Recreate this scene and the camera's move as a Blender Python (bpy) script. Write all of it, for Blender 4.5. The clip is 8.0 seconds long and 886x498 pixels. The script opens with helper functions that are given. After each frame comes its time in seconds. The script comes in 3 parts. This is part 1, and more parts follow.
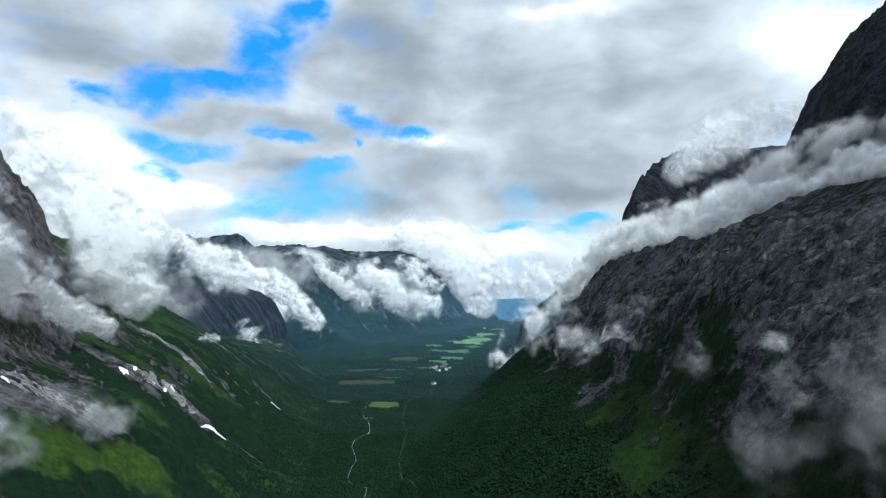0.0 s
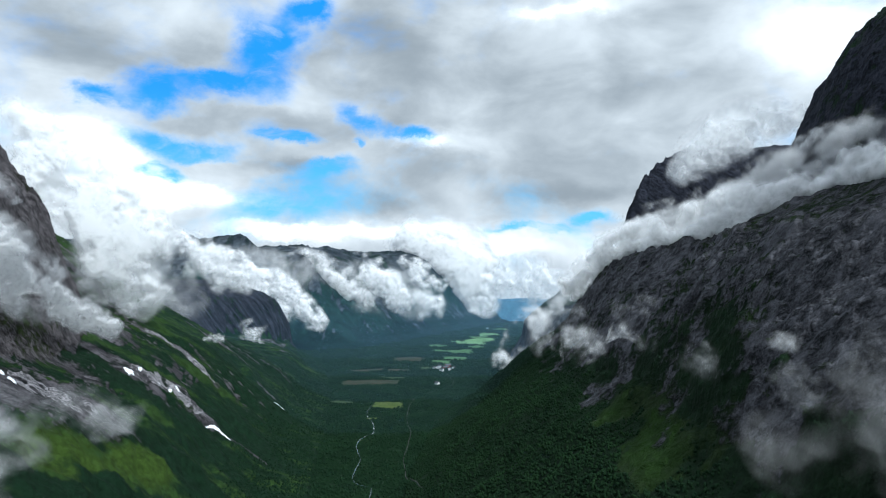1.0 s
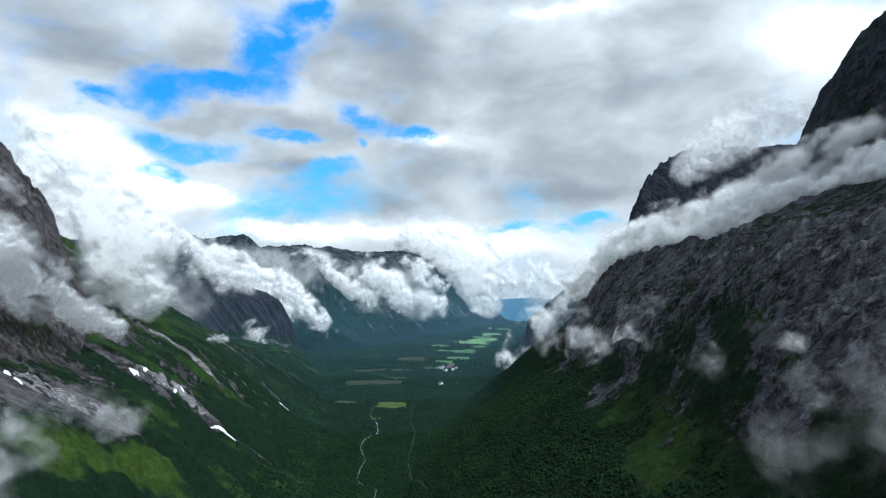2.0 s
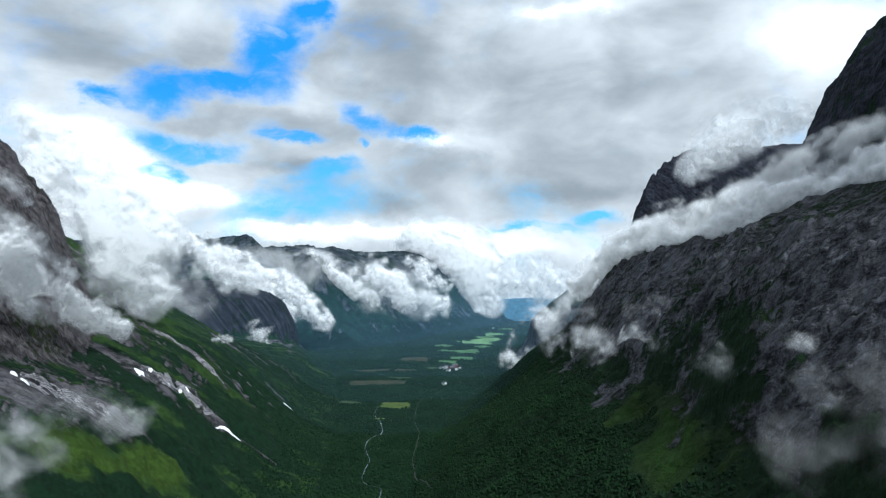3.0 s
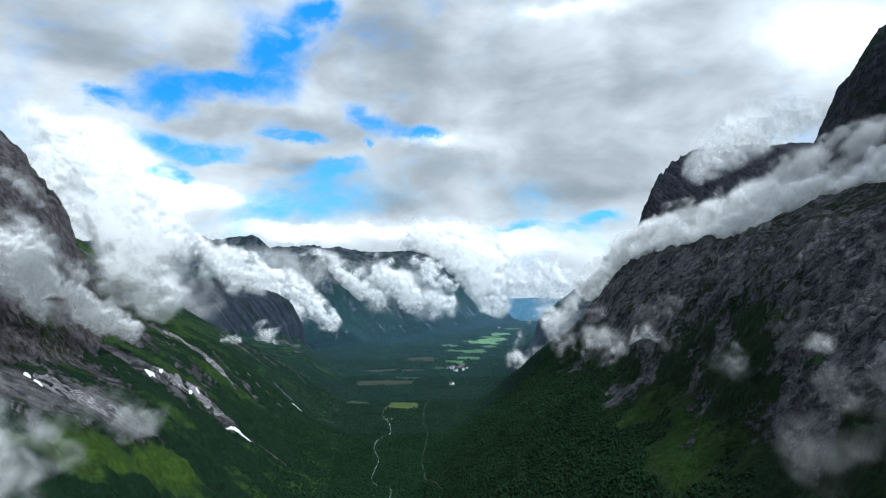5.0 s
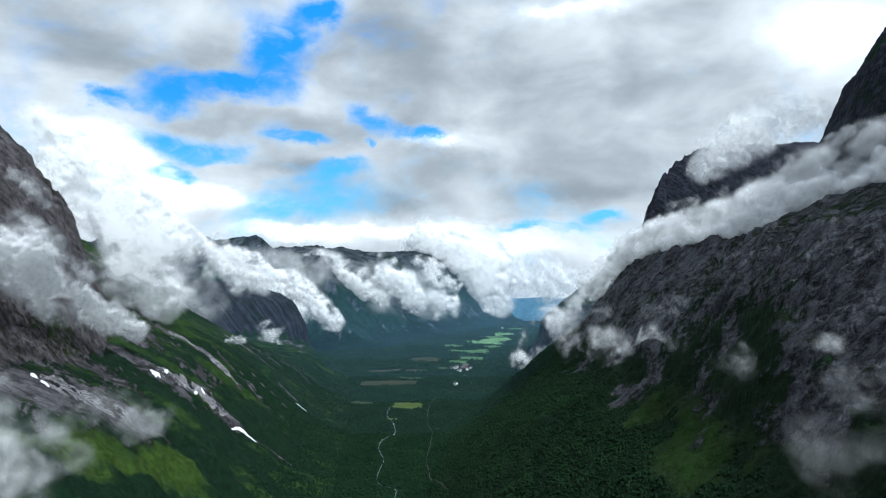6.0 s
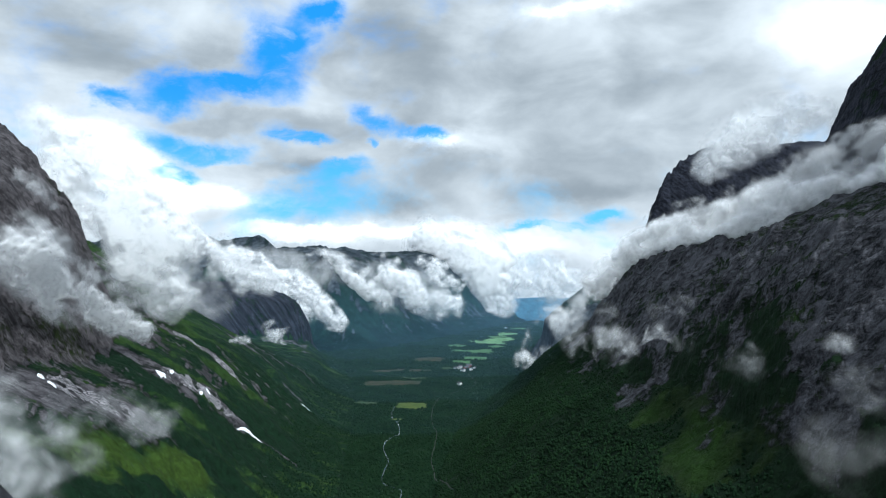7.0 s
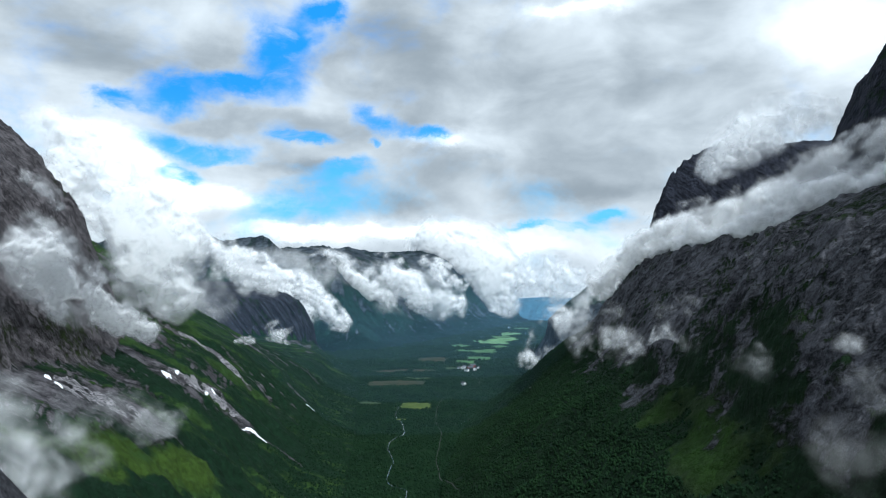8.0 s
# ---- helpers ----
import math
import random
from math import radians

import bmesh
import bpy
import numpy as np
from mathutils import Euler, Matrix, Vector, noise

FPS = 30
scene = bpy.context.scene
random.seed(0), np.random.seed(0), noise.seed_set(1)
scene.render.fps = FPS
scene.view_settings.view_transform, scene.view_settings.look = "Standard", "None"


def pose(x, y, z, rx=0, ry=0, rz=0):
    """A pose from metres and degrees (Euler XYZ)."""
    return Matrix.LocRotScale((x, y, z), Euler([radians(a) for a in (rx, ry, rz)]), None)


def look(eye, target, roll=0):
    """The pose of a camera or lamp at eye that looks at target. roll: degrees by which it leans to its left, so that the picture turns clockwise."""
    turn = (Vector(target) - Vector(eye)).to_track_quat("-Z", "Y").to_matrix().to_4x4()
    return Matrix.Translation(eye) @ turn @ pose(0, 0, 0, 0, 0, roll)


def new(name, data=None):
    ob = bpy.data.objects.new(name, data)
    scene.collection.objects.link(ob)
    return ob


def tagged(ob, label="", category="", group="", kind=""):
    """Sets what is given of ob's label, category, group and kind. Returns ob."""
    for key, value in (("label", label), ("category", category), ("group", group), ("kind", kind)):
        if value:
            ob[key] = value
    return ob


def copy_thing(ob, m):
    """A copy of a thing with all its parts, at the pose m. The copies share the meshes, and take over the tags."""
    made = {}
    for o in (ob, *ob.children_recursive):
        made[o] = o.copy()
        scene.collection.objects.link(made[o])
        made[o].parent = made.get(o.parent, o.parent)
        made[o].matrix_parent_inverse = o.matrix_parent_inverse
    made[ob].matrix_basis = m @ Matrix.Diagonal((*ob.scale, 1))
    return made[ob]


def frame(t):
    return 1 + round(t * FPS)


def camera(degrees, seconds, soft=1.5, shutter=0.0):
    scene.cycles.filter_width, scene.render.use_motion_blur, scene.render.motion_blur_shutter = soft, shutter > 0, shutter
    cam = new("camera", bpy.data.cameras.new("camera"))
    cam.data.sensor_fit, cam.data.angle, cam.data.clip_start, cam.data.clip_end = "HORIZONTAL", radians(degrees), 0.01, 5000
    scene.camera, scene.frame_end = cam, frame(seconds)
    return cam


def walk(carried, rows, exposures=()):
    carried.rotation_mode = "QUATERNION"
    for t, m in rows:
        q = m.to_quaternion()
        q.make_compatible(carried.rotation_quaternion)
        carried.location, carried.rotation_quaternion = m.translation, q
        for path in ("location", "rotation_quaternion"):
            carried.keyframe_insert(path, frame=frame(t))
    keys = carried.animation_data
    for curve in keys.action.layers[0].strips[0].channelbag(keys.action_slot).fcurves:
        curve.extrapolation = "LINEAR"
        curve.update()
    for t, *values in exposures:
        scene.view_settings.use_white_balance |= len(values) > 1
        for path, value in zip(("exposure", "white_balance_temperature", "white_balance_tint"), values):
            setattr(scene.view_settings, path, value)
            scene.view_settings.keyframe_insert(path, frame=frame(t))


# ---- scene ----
cam = camera(64, 8.0, soft=1.1)
PATH = [
    (0.0, (-0.00, 0.00, 300.00), (-0.00, 999.35, 336.15), 0.056),
    (1.0, (-3.29, 0.37, 300.37), (-6.24, 999.71, 336.41), -0.017),
    (2.0, (-6.57, 0.74, 300.74), (-12.57, 1000.07, 336.66), -0.091),
    (3.0, (-9.86, 1.10, 301.12), (-19.00, 1000.42, 336.92), -0.164),
    (4.0, (-13.14, 1.47, 301.49), (-25.52, 1000.76, 337.17), -0.237),
    (5.0, (-16.43, 1.84, 301.86), (-32.14, 1001.08, 337.43), -0.310),
    (6.0, (-19.71, 2.21, 302.23), (-38.85, 1001.40, 337.68), -0.383),
    (7.0, (-23.00, 2.58, 302.61), (-45.65, 1001.70, 337.94), -0.456),
    (8.0, (-26.29, 2.95, 302.98), (-52.55, 1001.98, 338.19), -0.530),
]
walk(cam, [(t, look(eye, target, roll)) for t, eye, target, roll in PATH], exposures=[(0.0, 0.03, 5500, 3), (8.0, 0.03, 5500, 3)])

# ---- daylight ----
SUN_AZ, SUN_EL = 138.0, 45.0          # degrees to the right of the valley's line, and up
sun = new("sun", bpy.data.lights.new("sun", "SUN"))
sun.data.energy, sun.data.angle, sun.data.color = 4.2, radians(6), (1.0, 0.95, 0.88)
_a, _e = radians(SUN_AZ), radians(SUN_EL)
sun.matrix_world = look((0, 0, 900), (-900 * math.sin(_a) * math.cos(_e), -900 * math.cos(_a) * math.cos(_e), 900 - 900 * math.sin(_e)))

scene.cycles.transparent_max_bounces = 48


class N:
    """A value in a node tree, with the usual arithmetic."""
    tree = None

    def __init__(self, socket):
        self.s = socket

    @staticmethod
    def node(kind, **inputs):
        n = N.tree.nodes.new(kind)
        for key, value in inputs.items():
            N.feed(n.inputs[key.replace("_", " ")], value)
        return n

    @staticmethod
    def feed(socket, value):
        if isinstance(value, N):
            N.tree.links.new(value.s, socket)
        else:
            socket.default_value = value

    @staticmethod
    def math(op, *args, clamp=False):
        n = N.tree.nodes.new("ShaderNodeMath")
        n.operation, n.use_clamp = op, clamp
        for k, value in enumerate(args):
            N.feed(n.inputs[k], value)
        return N(n.outputs[0])

    def __add__(self, o): return N.math("ADD", self, o)
    def __radd__(self, o): return N.math("ADD", o, self)
    def __sub__(self, o): return N.math("SUBTRACT", self, o)
    def __rsub__(self, o): return N.math("SUBTRACT", o, self)
    def __mul__(self, o): return N.math("MULTIPLY", self, o)
    def __rmul__(self, o): return N.math("MULTIPLY", o, self)
    def __truediv__(self, o): return N.math("DIVIDE", self, o)
    def __rtruediv__(self, o): return N.math("DIVIDE", o, self)


def ramp(x, a, b):
    """0 below a, 1 above b, smooth between."""
    n = N.tree.nodes.new("ShaderNodeMapRange")
    n.interpolation_type = "SMOOTHSTEP"
    N.feed(n.inputs[0], x)
    n.inputs[1].default_value, n.inputs[2].default_value = a, b
    return N(n.outputs[0])


def blend(f, a, b):
    """The colour a where f is 0, b where it is 1."""
    n = N.tree.nodes.new("ShaderNodeMix")
    n.data_type = "RGBA"
    N.feed(n.inputs[0], f)
    for socket, value in ((n.inputs[6], a), (n.inputs[7], b)):
        N.feed(socket, value if isinstance(value, N) else (*value, 1))
    return N(n.outputs[2])


def fuzz(vector, scale, detail=6, rough=0.55, lac=2.1, warp=0.0, kind="FBM"):
    n = N.tree.nodes.new("ShaderNodeTexNoise")
    n.noise_type = kind
    n.normalize = True
    N.feed(n.inputs["Vector"], vector)
    for key, value in (("Scale", scale), ("Detail", detail), ("Roughness", rough), ("Lacunarity", lac), ("Distortion", warp)):
        n.inputs[key].default_value = value
    return N(n.outputs["Fac"])


def xyz(x, y, z):
    return N(N.node("ShaderNodeCombineXYZ", X=x, Y=y, Z=z).outputs[0])


# the sky: clear blue above broken cloud
world = bpy.data.worlds.new("sky")
scene.world = world
world.use_nodes = True
N.tree = world.node_tree
world.node_tree.nodes.clear()
way = N.node("ShaderNodeTexCoord").outputs["Generated"]
split = N.node("ShaderNodeSeparateXYZ", Vector=N(way))
wx, wy, wz = (N(split.outputs[k]) for k in range(3))
az = N.math("ARCTAN2", wx, wy) * (180 / math.pi)      # degrees right of the valley's line
el = N.math("ARCSINE", wz) * (180 / math.pi)
air = N.node("ShaderNodeTexSky")
air.sky_type, air.sun_disc = "NISHITA", False
air.sun_elevation, air.sun_rotation = radians(SUN_EL), radians(SUN_AZ)
blue = N.node("ShaderNodeHueSaturation", Hue=0.5, Saturation=1.3, Value=1.0, Color=N(air.outputs[0]))


def tuft(a0, e0, wa, we, lean=0.0):
    """A soft oval of the sky, 1 in its middle: place and half widths in degrees."""
    da, de = az - a0, el - e0
    if lean:
        c, s = math.cos(radians(lean)), math.sin(radians(lean))
        da, de = da * c + de * s, de * c - da * s
    u, v = da / wa, de / we
    return N.math("EXPONENT", 0 - (u * u + v * v))


az0, el0 = az, el
swirl = fuzz(xyz(az * 0.22, el * 0.30, 5.0), 1.0, 7, 0.60) - 0.5
swerve = fuzz(xyz(az * 0.22, el * 0.30, 9.0), 1.0, 7, 0.60) - 0.5
az, el = az + swirl * 4.5, el + swerve * 3.0
clear_at = [(-14.0, 17.0, 2.7, 3.3), (-11.0, 20.4, 1.6, 0.9, 12), (-22.6, 13.6, 3.2, 1.4), (-26.8, 13.2, 1.3, 0.7), (-18.0, 14.8, 2.4, 0.7), (-6.5, 12.2, 2.6, 1.0, -22), (-2.4, 11.3, 1.7, 0.5), (-6.8, 10.4, 0.5, 0.5), (-12.4, 10.9, 2.7, 0.4, 2), (-20.6, 9.5, 4.8, 0.9, -8), (-21.9, 7.6, 1.4, 0.5), (-9.2, 8.5, 2.0, 0.9, 10), (-12.3, 5.9, 4.0, 1.7), (6.7, 3.7, 3.3, 0.3), (11.6, 4.4, 1.8, 0.4)]
cloud_at = [(-19.9, 17.3, 2.6, 1.8), (-14.1, 12.6, 5.2, 0.6), (-11.5, 9.4, 2.6, 0.6), (-17.5, 8.1, 3.9, 0.5), (-20.4, 11.5, 2.6, 0.5), (11.0, 14.0, 12.0, 6.0)]
grey_at = [(-25.9, 16.0, 8.2, 2.1), (7.6, 14.4, 8.2, 1.8), (1.7, 8.7, 8.2, 1.4), (-4.3, 5.7, 3.5, 0.7), (-14.1, 12.4, 4.8, 0.8), (-12.3, 8.7, 2.6, 0.5), (18.1, 9.8, 4.8, 1.8), (9.4, 6.4, 6.1, 0.7), (-5.5, 18.6, 5.0, 2.2), (-19.2, 16.6, 2.6, 1.1), (-3.0, 16.2, 5.0, 2.0), (-11.0, 11.4, 6.0, 1.1)]
glare_at = [(-28.4, 10.6, 4.8, 2.1, -10), (-24.3, 7.7, 4.8, 1.8, -15), (-19.5, 5.9, 5.2, 1.2), (27.9, 16.9, 7.4, 4.1), (-1.5, 10.9, 3.5, 0.6), (-4.2, 3.5, 8.7, 0.9), (4.9, 2.1, 7.8, 1.3), (-14.0, 3.4, 5.2, 0.7), (9.5, 20.4, 6.5, 0.8)]
clear = sum((tuft(*k) for k in clear_at[1:]), tuft(*clear_at[0]))
cover = sum((tuft(*k) for k in cloud_at[1:]), tuft(*cloud_at[0]))
grey = sum((tuft(*k) for k in grey_at[1:]), tuft(*grey_at[0]))
glare = sum((tuft(*k) for k in glare_at[1:]), tuft(*glare_at[0]))
puffs = fuzz(xyz(az0 * 0.16, el0 * 0.24, 0.0), 1.0, 8, 0.52, warp=0.25)
body = (puffs - 0.5) * 1.25 + cover * 0.30 - clear * 0.58 + 0.30
mask = ramp(body, -0.24, 0.36)
shred = ramp(fuzz(xyz(az0 * 0.20, el0 * 0.42, 7.0), 1.0, 8, 0.58, warp=0.4), 0.46, 0.78)
mask = N.math("MAXIMUM", mask, shred * 0.7)
relief = fuzz(xyz(az0 * 0.13 + 3.1, el0 * 0.24, 2.0), 1.0, 6, 0.47, warp=0.3)
edge = ramp(body, 0.40, 0.12)
tone = ramp(relief * 0.80 + glare * 0.24 - grey * 0.15 + edge * 0.05 + 0.07, 0.16, 0.86)
cloud = blend(tone, (0.365, 0.380, 0.390), (1.06, 1.035, 1.0))
glow = 1.0 + ramp(glare, 0.55, 1.3) * 0.8 + ramp(el0, 24.0, 65.0) * 1.2
haze = ramp(el0, 15.0, 4.0)
deep = blend(0.85, N(blue.outputs[0]), (0.50, 3.6, 9.2))
clean = blend(haze * 0.8, deep, (2.2, 6.6, 9.4))
back_air = N.node("ShaderNodeBackground", Color=clean, Strength=0.105)
back_cloud = N.node("ShaderNodeBackground", Color=cloud, Strength=glow)
both = N.node("ShaderNodeMixShader", Fac=mask)
N.tree.links.new(back_air.outputs[0], both.inputs[1])
N.tree.links.new(back_cloud.outputs[0], both.inputs[2])
N.tree.links.new(both.outputs[0], N.node("ShaderNodeOutputWorld").inputs[0])

# ---- noise for the land's relief and the clouds' shapes ----
_dice = np.random.RandomState(7)
_perm = _dice.permutation(512).astype(np.int32)
_grads = _dice.uniform(-1, 1, (512, 3)).astype(np.float32)


def grad(x, y, z, seed=0):
    """Gradient noise, about -0.7 to 0.7."""
    x, y, z = np.broadcast_arrays(np.asarray(x, np.float32), np.asarray(y, np.float32), np.asarray(z, np.float32))
    ix, iy, iz = (np.floor(a).astype(np.int32) for a in (x, y, z))
    fx, fy, fz = x - ix, y - iy, z - iz
    wx_, wy_, wz_ = (a * a * a * (a * (a * 6 - 15) + 10) for a in (fx, fy, fz))
    total = np.zeros(x.shape, np.float32)
    for dx in (0, 1):
        px_ = _perm[(ix + (dx + seed * 37)) & 511]
        for dy in (0, 1):
            py_ = _perm[(px_ + iy + dy) & 511]
            wxy = (wx_ if dx else 1 - wx_) * (wy_ if dy else 1 - wy_)
            for dz in (0, 1):
                g = _grads[_perm[(py_ + iz + dz) & 511]]
                total += wxy * (wz_ if dz else 1 - wz_) * (g[..., 0] * (fx - dx) + g[..., 1] * (fy - dy) + g[..., 2] * (fz - dz))
    return total


def fbm(x, y, z=0.0, octaves=5, seed=0, gain=0.5, ridged=False):
    total, amp, f = 0.0, 1.0, 1.0
    for k in range(octaves):
        n = grad(x * f + 17.3 * k, y * f - 9.1 * k, z * f + 3.7 * k, seed + k)
        total = total + amp * (0.45 - np.abs(n) * 1.6 if ridged else n)
        amp, f = amp * gain, f * 2.03
    return total


def sm(x, a, b):
    t = np.clip((x - a) / (b - a), 0, 1)
    return t * t * (3 - 2 * t)


# ---- the lie of the land ----
def rounded(points, times=2):
    p = np.array(points, float)
    for _ in range(times):
        q = np.empty((2 * len(p) - 2, p.shape[1]))
        q[0::2], q[1::2] = p[:-1] * 0.75 + p[1:] * 0.25, p[:-1] * 0.25 + p[1:] * 0.75
        p = np.vstack((p[:1], q, p[-1:]))
    return p


class Mountain:
    """A mountain: the line of its foot in plan, with the rock on its right hand, and its height by the distance inside that line."""

    def __init__(self, name, label, foot, profile, gully=8.0, wave=60.0, seed=1, sink=None, smooth=0.12, dip=0.35):
        self.name, self.label, self.foot = name, label, rounded(foot)
        self.ds, self.zs = (np.array(c, float) for c in zip(*profile))
        self.gully, self.wave, self.seed, self.sink, self.smooth, self.dip = gully, wave, seed, sink, smooth, dip

    def inside(self, x, y):
        best = np.full(x.shape, 1e18, np.float32)
        sign, along = np.ones(x.shape, np.float32), np.zeros(x.shape, np.float32)
        run = 0.0
        for (ax, ay), (bx, by) in zip(self.foot[:-1].tolist(), self.foot[1:].tolist()):
            ux, uy = bx - ax, by - ay
            n = math.hypot(ux, uy)
            t = np.clip(((x - ax) * ux + (y - ay) * uy) / (n * n), 0, 1)
            dx, dy = x - ax - t * ux, y - ay - t * uy
            d2 = dx * dx + dy * dy
            near = d2 < best
            best = np.where(near, d2, best)
            sign = np.where(near, np.sign(dx * uy - dy * ux), sign)
            along = np.where(near, run + t * n, along)
            run += n
        return np.sqrt(best) * sign, along

    def shape(self, x, y):
        """The plain form: height, slope, distance inside the foot, way along it."""
        d, s = self.inside(x, y)
        w = self.wave
        d2 = d + grad(x / (w * 3), y / (w * 3), 0.3, self.seed) * w * 0.45 * sm(d, -20, 80)
        z = np.interp(d2, self.ds, self.zs)
        z = np.where(d2 < 0, self.zs[0] + d2 * 1.2, z)
        if self.sink:
            y0, y1, share = self.sink
            z = np.where(z > 70, 70 + (z - 70) * (1 - share * sm(y, y0, y1)), z)
        slope = np.interp(d2, (self.ds[1:] + self.ds[:-1]) / 2, np.diff(self.zs) / np.diff(self.ds))
        return z, slope, d2, s

    def relief(self, x, y, z, slope, d2, s):
        """Gullies, ledges and lumps, strongest on steep rock."""
        w = self.wave
        rough = sm(slope, 0.35, 1.3)
        crest = fbm(x / 330, y / 330, 0.7, 3, self.seed + 70) * 60 * sm(d2, 280, 620)
        crest = crest + fbm(x / 90, y / 90, 0.4, 4, self.seed + 75, 0.55, ridged=True) * 22 * sm(d2, 330, 560)
        cuts = fbm(s / w + d2 * 0.002, d2 / (w * 5), self.seed * 1.7, 5, self.seed + 20, 0.55, ridged=True)
        small = fbm(x / 26, y / 26, z / 40, 5, self.seed + 40, 0.58)
        dip = z + s * self.dip
        tiers = fbm(dip / 30, (s - z * self.dip) / 190, 1.0, 5, self.seed + 60, 0.6, ridged=True)
        return crest + (cuts * self.gully * (self.smooth + 0.9 * rough) + small * 8 * (0.12 + rough) + tiers * 8 * rough) * sm(d2, 4, 60)


MOUNTAINS = [
    Mountain("mountain", "steep dark rock mountainside above a forested apron", [(-60, -900), (-60, 0), (-60, 900), (-52, 1100), (-30, 1350), (20, 1650), (110, 1900), (300, 2150), (700, 2400), (1500, 2600)],
             [(-30, 0), (0, 5), (30, 19), (100, 70), (190, 145), (245, 182), (268, 225), (303, 275), (343, 330), (430, 392), (520, 412), (900, 425)], 10, 55, 1, smooth=0.3, dip=0.55),
    Mountain("mountain", "black rock peak rising above a band of mist", [(330, -400), (330, 0), (332, 700), (350, 850), (410, 950), (600, 1050), (1500, 1150)][::1],
             [(0, 325), (40, 415), (80, 510), (122, 575), (168, 604), (262, 660), (400, 780)], 9, 60, 11),
    Mountain("mountain", "sheer dark cliff peak wreathed in cloud", [(1600, 1300), (500, 1400), (230, 1520), (170, 1700), (190, 1880), (320, 2050), (700, 2200), (1500, 2400)],
             [(0, 0), (120, 90), (200, 180), (250, 420), (290, 520), (350, 600), (430, 630), (900, 700)], 14, 80, 2),
    Mountain("mountain", "blue-grey rock spur above the valley mouth", [(1600, 2150), (600, 2220), (280, 2350), (230, 2500), (240, 2750), (320, 2950), (700, 3100), (1500, 3200)],
             [(0, 0), (50, 60), (62, 120), (125, 184), (200, 238), (265, 291), (500, 470), (1000, 560)], 10, 70, 3),
    Mountain("hillside", "green valley side with rock slabs and grassy gullies", [(-1800, 2900), (-800, 2750), (-480, 2600), (-400, 2300), (-290, 1800), (-225, 1300), (-190, 950), (-105, 560), (-70, 300), (-60, 0), (-60, -900)],
             [(-40, 0), (0, 6), (60, 28), (124, 80), (175, 128), (226, 170), (300, 220), (420, 300), (600, 420), (900, 560)], 11, 48, 4, (1350, 1950, 0.7), 0.5),
    Mountain("mountain", "dark grey cliff half hidden in mist", [(-1500, 1400), (-900, 1300), (-600, 1200), (-475, 1060), (-440, 930), (-370, 560), (-330, 300), (-330, -600)],
             [(0, 150), (30, 200), (100, 388), (150, 455), (300, 610), (500, 760)], 14, 60, 5),
    Mountain("buttress", "rounded dark rock buttress over green slopes", [(-1040, 3000), (-840, 2900), (-640, 2700), (-535, 2520), (-525, 2380), (-590, 2250), (-780, 2050), (-1200, 1900), (-1900, 1900)],
             [(0, 60), (10, 125), (42, 192), (95, 236), (170, 262), (270, 280), (700, 300)], 12, 55, 6),
    Mountain("mountain", "far green and grey mountain with a cloudy summit", [(-900, 4200), (-600, 3900), (-480, 3500), (-440, 3200), (-540, 3000), (-740, 2900), (-1100, 2750), (-2000, 2700)],
             [(0, 20), (100, 110), (250, 270), (400, 390), (510, 470), (640, 425), (900, 380)], 22, 110, 7),
    Mountain("mountain", "long blue-green mountain wall streaked with gullies", [(1000, 5600), (700, 5200), (420, 4650), (150, 4000), (-250, 3100), (-420, 2800), (-900, 2900), (-2000, 3000)],
             [(0, 0), (70, 22), (160, 80), (250, 185), (340, 285), (430, 380), (520, 415), (800, 420), (1500, 400)], 20, 130, 8),
    Mountain("mountain", "hazy blue mountains beyond the valley mouth", [(2600, 4300), (1300, 4450), (600, 4560), (200, 4640), (-400, 4760)],
             [(0, 0), (100, 45), (200, 95), (400, 140)], 16, 160, 9),
    Mountain("knoll", "mossy rock knoll close below the viewpoint", [(-900, 240), (-200, 215), (-135, 196), (-114, 170), (-116, 100), (-122, -300)],
             [(0, 150), (5, 216), (10, 248), (20, 261), (60, 277), (200, 305)], 3, 20, 13),
    Mountain("mountain", "steep rock wall at the head of the valley", [(-1500, -500), (-300, -520), (300, -480), (1500, -500)],
             [(0, 0), (150, 90), (400, 420), (800, 760)], 16, 90, 10),
]


def land(x, y):
    """Height, and which mountain it belongs to (-1: the valley floor), how steep that one is meant to be there, and the way in from and along its foot."""
    base = fbm(x / 120, y / 120, 0.0, 5, 90) * 9 + fbm(x / 22, y / 22, 0.5, 3, 95) * 1.2
    plain = [m.shape(x, y) for m in MOUNTAINS]
    most = np.maximum(0, np.max([z for z, *_ in plain], axis=0))
    top = base.copy()
    who = np.full(x.shape, -1)
    steep, deep, along = np.zeros(x.shape), np.zeros(x.shape), np.zeros(x.shape)
    for k, m in enumerate(MOUNTAINS):
        z0, slope, d, s = plain[k]
        near = z0 > most - 45
        z = np.full(x.shape, -1e3)
        z[near] = z0[near] + base[near] * 0.4 + m.relief(*(a[near] for a in (x, y, z0, slope, d, s)))
        over = z > top
        gap = np.clip(1 - np.abs(z - top) / 14.0, 0, 1)
        top = np.where(over, z, top) + gap * gap * 3.0
        who, steep = np.where(over, k, who), np.where(over, slope, steep)
        deep, along = np.where(over, d, deep), np.where(over, s, along)
    return top, who, steep, deep, along


